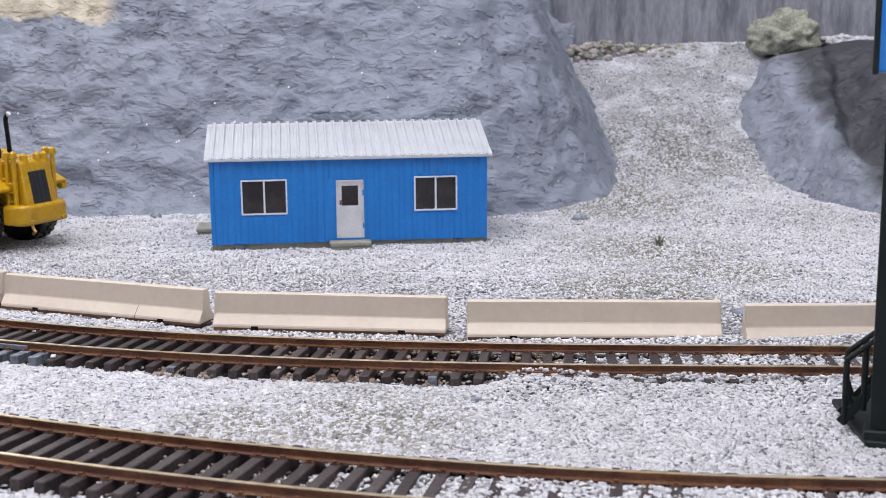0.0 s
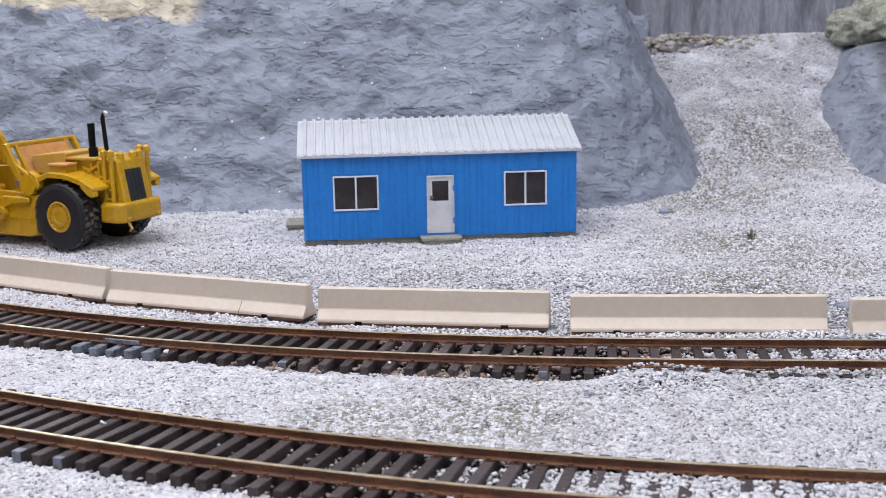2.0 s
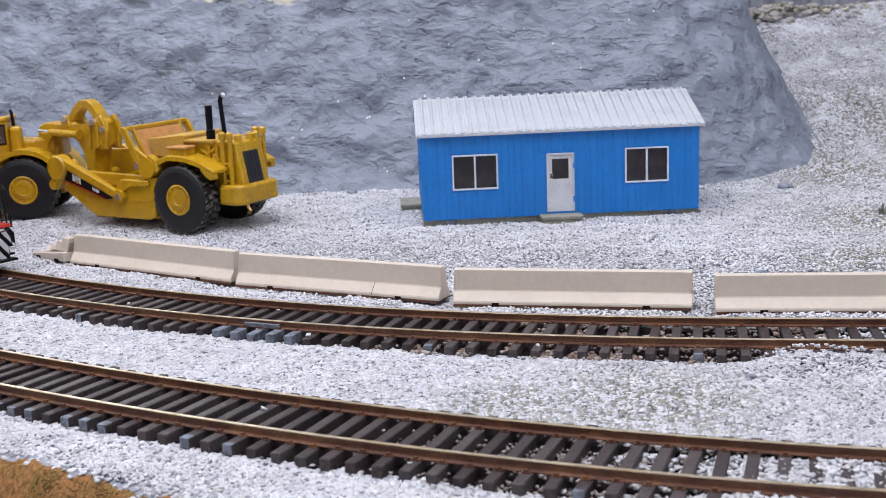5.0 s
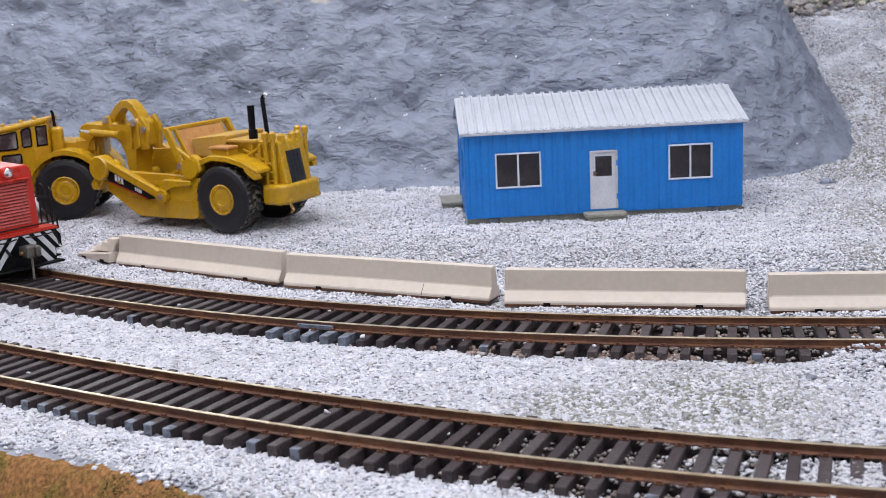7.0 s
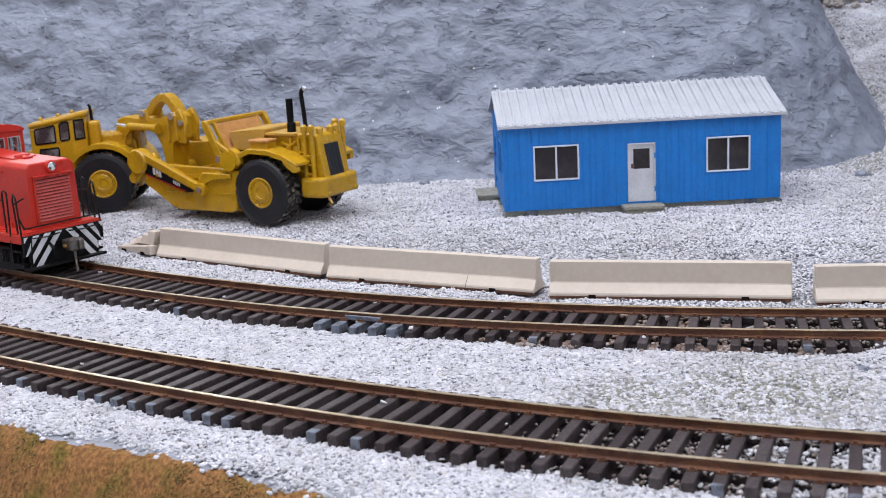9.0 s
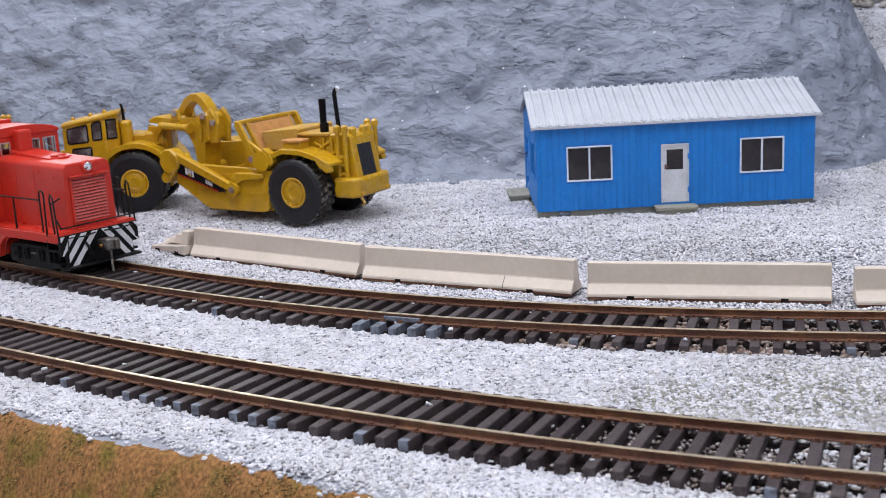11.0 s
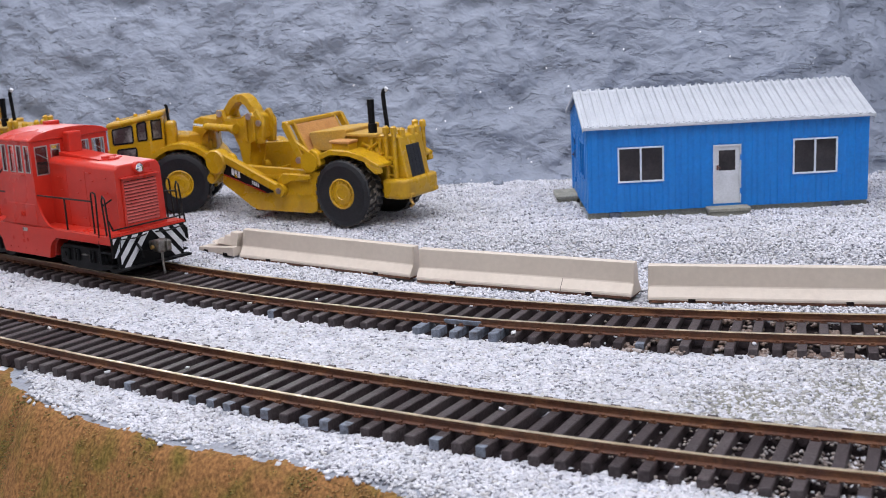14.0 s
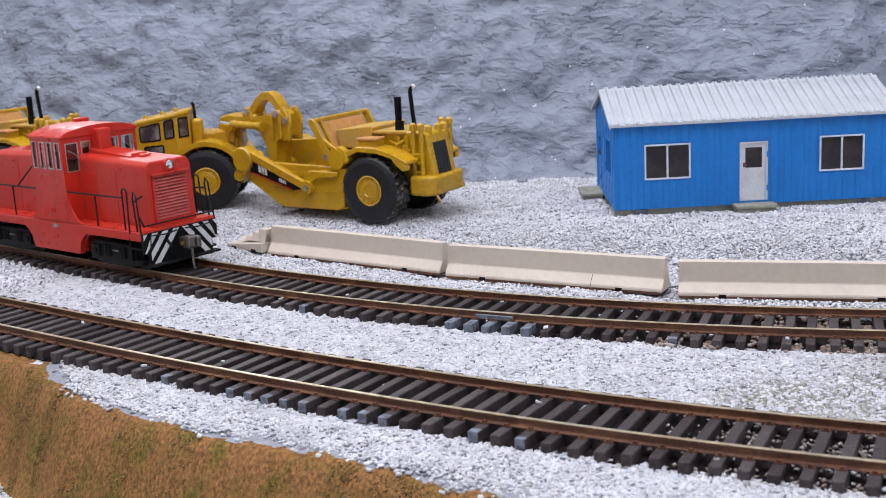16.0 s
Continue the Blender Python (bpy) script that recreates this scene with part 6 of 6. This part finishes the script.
for k in range(115):
    fx = rnd.uniform(0, 1) ** 1.35
    r = rnd.uniform(0.7, 1.9) * (1.25 - 0.65 * fx)
    x, y = 19 + 58 * fx + rnd.uniform(-3, 3), 306 + 14 * fx + rnd.uniform(-7, 9)
    heap = 8.5 * math.exp(-((fx - 0.18) / 0.35) ** 2) * rnd.random() ** 0.6
    lump("rubble_stone", x, y + heap * 0.5, float(ground_height(np.array(x), np.array(y))) + r * 0.35 + heap, r, (1.2, 1, 0.8), rnd.choice((M_RUBBLE, M_RUBBLE, M_RUBBLE, M_TAN, M_BOULDER)), "small broken stone heaped at the top of the ramp", 10 + k, "stone", 2, "rubble on the ramp", False)
for x, y, r in ((58, 150, 2.2), (70, 24, 1.9), (88, 19, 1.2), (-46, 126, 2.4), (-98, 117, 1.8), (127.5, 27, 2.3), (127.4, 5.5, 1.5), (80, -45, 1.0), (82, -42, 0.8)):
    lump("loose_stone", x, y, float(ground_height(np.array(x), np.array(y))) + r * 0.2, r, (1.3, 1, 0.7), M_ROCK, "small grey stone lying on the gravel", int(40 + x), "stone", 2)


def weed(x, y, size, seed, count=46):
    rw = random.Random(seed)
    bm = bmesh.new()
    for _ in range(count):
        a, lean_, h = rw.uniform(0, 6.28), rw.uniform(0.1, 0.9), size * rw.uniform(0.5, 1.1)
        bx, by = rw.gauss(0, size * 0.18), rw.gauss(0, size * 0.18)
        tip = Vector((bx + math.cos(a) * lean_ * h, by + math.sin(a) * lean_ * h, h))
        w = Vector((-math.sin(a), math.cos(a), 0)) * size * 0.055
        b0 = Vector((bx, by, -0.4))
        mid = (b0 + tip) / 2 + Vector((0, 0, h * 0.15))
        vs = [bm.verts.new(p) for p in (b0 - w, b0 + w, mid + w * 0.9, tip, mid - w * 0.9)]
        bm.faces.new(vs)
    ob = part("weed_tuft", bm, M_WEED, at=mm_pose(x, y, float(ground_height(np.array(x), np.array(y)))))
    return tagged(ob, "small dry grey-green weed tuft in the gravel", "weed", "weeds")


weed(94, 106, 4.0, 1, 34)
weed(60, 150, 2.4, 4, 20)

# ---------------------------------------------------------------- gravel and turf, far too many pieces to count


def shapes(n_shapes, faces, seed):
    """Some rough stone shapes with 6 (8 faces) or 12 (20 faces) corners."""
    rs = np.random.RandomState(seed)
    if faces == 8:
        v = np.array([(1, 0, 0), (-1, 0, 0), (0, 1, 0), (0, -1, 0), (0, 0, 1), (0, 0, -1)], float)
        f = np.array([(0, 2, 4), (2, 1, 4), (1, 3, 4), (3, 0, 4), (2, 0, 5), (1, 2, 5), (3, 1, 5), (0, 3, 5)])
    elif faces == 12:
        v = np.array([(x, y, z) for x in (-1, 1) for y in (-1, 1) for z in (-1, 1)], float) * 0.72
        f = np.array([(0, 1, 3), (0, 3, 2), (4, 6, 7), (4, 7, 5), (0, 4, 5), (0, 5, 1), (2, 3, 7), (2, 7, 6), (0, 2, 6), (0, 6, 4), (1, 5, 7), (1, 7, 3)])
    else:
        g = (1 + 5**0.5) / 2
        v = np.array([(-1, g, 0), (1, g, 0), (-1, -g, 0), (1, -g, 0), (0, -1, g), (0, 1, g), (0, -1, -g), (0, 1, -g), (g, 0, -1), (g, 0, 1), (-g, 0, -1), (-g, 0, 1)]) / math.hypot(1, g)
        f = np.array([(0, 11, 5), (0, 5, 1), (0, 1, 7), (0, 7, 10), (0, 10, 11), (1, 5, 9), (5, 11, 4), (11, 10, 2), (10, 7, 6), (7, 1, 8), (3, 9, 4), (3, 4, 2), (3, 2, 6), (3, 6, 8), (3, 8, 9), (4, 9, 5), (2, 4, 11), (6, 2, 10), (8, 6, 7), (9, 8, 1)])
    out = []
    for _ in range(n_shapes):
        w = v * rs.uniform(0.72, 1.3, (len(v), 1)) + rs.normal(0, 0.13, v.shape)
        out.append(w * np.array([rs.uniform(0.95, 1.4), rs.uniform(0.75, 1.05), rs.uniform(0.5, 0.78)]))
    return np.array(out), f


def scatter(name, pts, radius, mat, faces, seed, label, category, sink=0.25):
    rs = np.random.RandomState(seed)
    forms, f = shapes(24, faces, seed)
    n = len(pts)
    v = forms[rs.randint(0, len(forms), n)] * (radius * rs.uniform(0.62, 1.28, n))[:, None, None]
    a, t = rs.uniform(0, 2 * math.pi, n), rs.normal(0, 0.34, n)
    ca, sa, ct, st = np.cos(a)[:, None], np.sin(a)[:, None], np.cos(t)[:, None], np.sin(t)[:, None]
    y1, z1 = v[:, :, 1] * ct - v[:, :, 2] * st, v[:, :, 1] * st + v[:, :, 2] * ct
    v = np.stack([v[:, :, 0] * ca - y1 * sa, v[:, :, 0] * sa + y1 * ca, z1], -1)
    v = v + (pts + np.stack([np.zeros(n), np.zeros(n), rs.uniform(-sink, sink, n) * radius], -1))[:, None, :]
    nv, nf = v.shape[1], len(f)
    me = bpy.data.meshes.new(name)
    me.vertices.add(n * nv)
    me.vertices.foreach_set("co", (v * MM).astype(np.float32).ravel())
    tri = (f[None] + (np.arange(n) * nv)[:, None, None]).reshape(-1)
    me.loops.add(len(tri))
    me.loops.foreach_set("vertex_index", tri.astype(np.int32))
    me.polygons.add(n * nf)
    me.polygons.foreach_set("loop_start", (np.arange(n * nf) * 3).astype(np.int32))
    me.update(calc_edges=True)
    me.validate()
    me.materials.append(mat)
    return tagged(new(name, me), label, category, kind="stuff")


def field(x0, x1, y0, y1, pitch, seed):
    rs = np.random.RandomState(seed)
    X, Y = np.meshgrid(np.arange(x0, x1, pitch), np.arange(y0, y1, pitch * 0.9))
    X = X + (np.arange(X.shape[0]) % 2)[:, None] * pitch / 2
    X, Y = X + rs.uniform(-0.42, 0.42, X.shape) * pitch, Y + rs.uniform(-0.42, 0.42, X.shape) * pitch
    return X.ravel(), Y.ravel()


HUT_BOX = [ (-41.3 + 0.895 * a - 0.445 * b, 60.4 + 0.445 * a + 0.895 * b) for a, b in ((-0.6, -1.0), (89.8, -1.0), (89.8, 47), (-0.6, 47))]

STEP_BOX = [(-41.3 + 0.895 * a - 0.445 * b, 60.4 + 0.445 * a + 0.895 * b) for a, b in ((36.8, -6.4), (50.8, -6.4), (50.8, 0), (36.8, 0))]


def gravel_points(x0, x1, y0, y1, pitch, seed):
    """Open gravel: off the ties, the hut and the rock, and up to the earth bank."""
    X, Y = field(x0, x1, y0, y1, pitch, seed)
    rs = np.random.RandomState(seed + 1)
    dn, df = Y - track_y(NEAR, X), Y - track_y(FAR, X)
    sf = np.sqrt(1 + (np.array(np.polyval(np.polyder(np.array(FAR)), np.clip(X, -255, 150) / 100)) / 100) ** 2)
    df = df / sf
    ok = Y > bank_line(X) + rs.normal(1.5, 1.2, X.shape) + 3.0 * smooth(0.1, 0.8, noise3(X / 10, Y / 10, X * 0, 4)) + 9 * smooth(-112, -140, X)
    ok &= ~inside(X, Y, HUT_BOX) & ~inside(X, Y, STEP_BOX)
    ok &= ~(inside(X, Y, LEFT_FOOT + [(10, 400), (-560, 400)]) & (line_distance(X, Y, LEFT_FOOT) > 5))
    ok &= ~(inside(X, Y, RIGHT_FOOT + [(330, 400), (92, 400)]) & (line_distance(X, Y, RIGHT_FOOT) > 12))
    for (ax, ay), (bx, by) in LINES:
        k = math.hypot(bx - ax, by - ay)
        off = 3.6 * (ay - by) / k, 3.6 * (bx - ax) / k
        ok &= line_distance(X, Y, [(ax + off[0] + (bx - ax) * 0.05, ay + off[1] + (by - ay) * 0.05), (bx + off[0] - (bx - ax) * 0.05, by + off[1] - (by - ay) * 0.05)]) > 3.8
    edge = rs.normal(0, 0.5, X.shape)
    z = ground_height(X, Y)
    for d, start in ((dn, 88), (df, 106)):
        full = smooth(start - (34 if start < 100 else 18), start + 16, X + 7 * noise3(X / 11, Y / 11, X * 0, 6))
        between = (np.abs(d) < 13.6 + edge)
        loose = rs.uniform(0, 1, X.shape) < np.where(np.abs(np.abs(d) - 8.6) < 1.3, 0, full * 0.95 + 0.004)
        cover = (smooth(76, 86, X) if start > 100 else smooth(66, 92, X)) * (d < -9.9) * (0.55 + 0.45 * np.exp(-((X - 90) / 9) ** 2))
        loose |= rs.uniform(0, 1, X.shape) < cover
        ok &= ~between | loose
        z = np.where(between, np.maximum(-0.2 + 1.9 * full, 1.7 * cover) + 0.25 * rs.uniform(-1, 1, X.shape), z)
        z = z + np.where(d > 0, 0.35 if start < 100 else -0.2, -0.1) * smooth(20, 15, np.abs(d)) * ~between
    for (ax, ay), (bx, by) in LINES:
        z = z - 0.5 * smooth(10, 5, line_distance(X, Y, [(ax, ay), (bx, by)]))
    # a loose heap against the far track
    z = z + (1.2 * np.exp(-((X - 92) / 14) ** 2) + 1.3 * smooth(74, 88, X)) * np.exp(-((df + 15) / 5.5) ** 2) * (df < -13)
    z = z + 0.35 * noise3(X / 6, Y / 6, X * 0, 8)
    return np.stack([X, Y, z], -1)[ok]


scatter("ballast_gravel", gravel_points(-190, 172, -150, -12, 0.63, 1), 0.46, M_GRAVEL, 12, 1, "white and grey crushed stone ballast round the tracks", "gravel")
scatter("yard_gravel", gravel_points(-300, 190, -12, 176, 0.80, 2), 0.57, M_GRAVEL, 8, 2, "white and grey crushed stone covering the yard", "gravel")
scatter("side_gravel", gravel_points(-330, -190, -90, -12, 1.0, 3), 0.7, M_GRAVEL, 8, 3, "white and grey crushed stone covering the yard", "gravel")
rs = np.random.RandomState(17)
X, Y = rs.uniform(124, 176, 900), rs.uniform(330, 346, 900)
scatter("ledge_gravel", np.stack([X, Y, 68.2 + 2.0 * noise3(X / 9, Y / 9, X * 0, 3) + rs.uniform(-2.2, 0.8, X.shape)], -1), 1.15, M_GRAVEL, 12, 18, "pale crushed stone along the top of the rock bluff", "gravel")
scatter("ramp_gravel", gravel_points(0, 170, 176, 350, 0.88, 4), 0.66, M_GRAVEL, 8, 4, "white and grey crushed stone on the ramp", "gravel")

X, Y = field(-185, 30, -185, -92, 0.43, 9)
D = bank_line(X) - Y
rs_ = np.random.RandomState(12)
ok_ = (D > rs_.normal(0.9, 1.1, X.shape)) & (D < 17) & (rs_.uniform(0, 1, X.shape) < 0.42 + 0.35 * noise3(X / 7, D / 6, X * 0, 15) + 0.45 * noise3(X / 1.7, D / 1.7, X * 0, 17))
scatter("turf", np.stack([X, Y, ground_height(X, Y) - 0.3], -1)[ok_], 0.25, M_FLOCK, 8, 14, "brown and green ground foam turf on the earth bank", "turf", 0.5)
X, Y = field(-185, 20, -182, -112, 0.95, 10)
D = bank_line(X) - Y
ok_ = D > 16
scatter("lower_gravel", np.stack([X, Y, ground_height(X, Y)], -1)[ok_], 0.66, M_GRAVEL, 8, 16, "grey crushed stone at the foot of the earth bank", "gravel")

for c_, x0_, seed_ in ((NEAR, 20, 31), (FAR, 42, 32)):
    X, Y = field(x0_ - 8, x0_ + 110, -125, 5, 0.85, seed_)
    d_ = Y - track_y(c_, X)
    rs_ = np.random.RandomState(seed_)
    ok_ = (np.abs(d_) < 13.8) & (np.abs(np.abs(d_) - 8.6) > 1.4) & (rs_.uniform(0, 1, X.shape) < 0.6 * smooth(x0_ - 5, x0_ + 40, X + 8 * noise3(X / 6, Y / 6, X * 0, 5)))
    scatter("track_grit", np.stack([X, Y, np.full(X.shape, 0.1)], -1)[ok_], 0.5, M_GRIT, 8, seed_, "brown and grey grit between the ties", "gravel", 0.6)

X, Y = field(-12, 100, -50, 5, 0.8, 41)
d_ = Y - track_y(FAR, X)
rs_ = np.random.RandomState(41)
clot = smooth(0.15, 0.45, noise3(X / 4.2, Y / 9, X * 0, 51)) * smooth(-12, 18, X)
ok_ = (np.abs(d_) < 15.2) & (np.abs(np.abs(d_) - 8.6) > 1.3) & (rs_.uniform(0, 1, X.shape) < clot * np.where(d_ < -9.5, 0.9, 0.45))
scatter("stone_chips", np.array(CHIPS), 0.5, M_GRAVEL, 12, 57, "loose white stone chips lying on the ties", "gravel", 0.1)
scatter("dried_glue", np.stack([X, Y, np.full(X.shape, 0.25)], -1)[ok_], 0.62, M_PASTE, 12, 43, "beige dried glue and sand between the ties", "glue", 0.5)

# white stones washed in between the ties of the far track
X, Y = field(78, 128, -40, 40, 0.72, 61)
d_ = Y - track_y(FAR, X)
rs_ = np.random.RandomState(61)
ok_ = (np.abs(d_) < 13.8) & (np.abs(np.abs(d_) - 8.6) > 1.2) & (rs_.uniform(0, 1, X.shape) < 0.85 * smooth(84, 97, X + 5 * noise3(X / 6, Y / 6, X * 0, 7)))
scatter("tie_gravel", np.stack([X, Y, np.full(X.shape, 0.75)], -1)[ok_], 0.52, M_GRAVEL, 8, 62, "white crushed stone washed in between the ties", "gravel", 0.6)
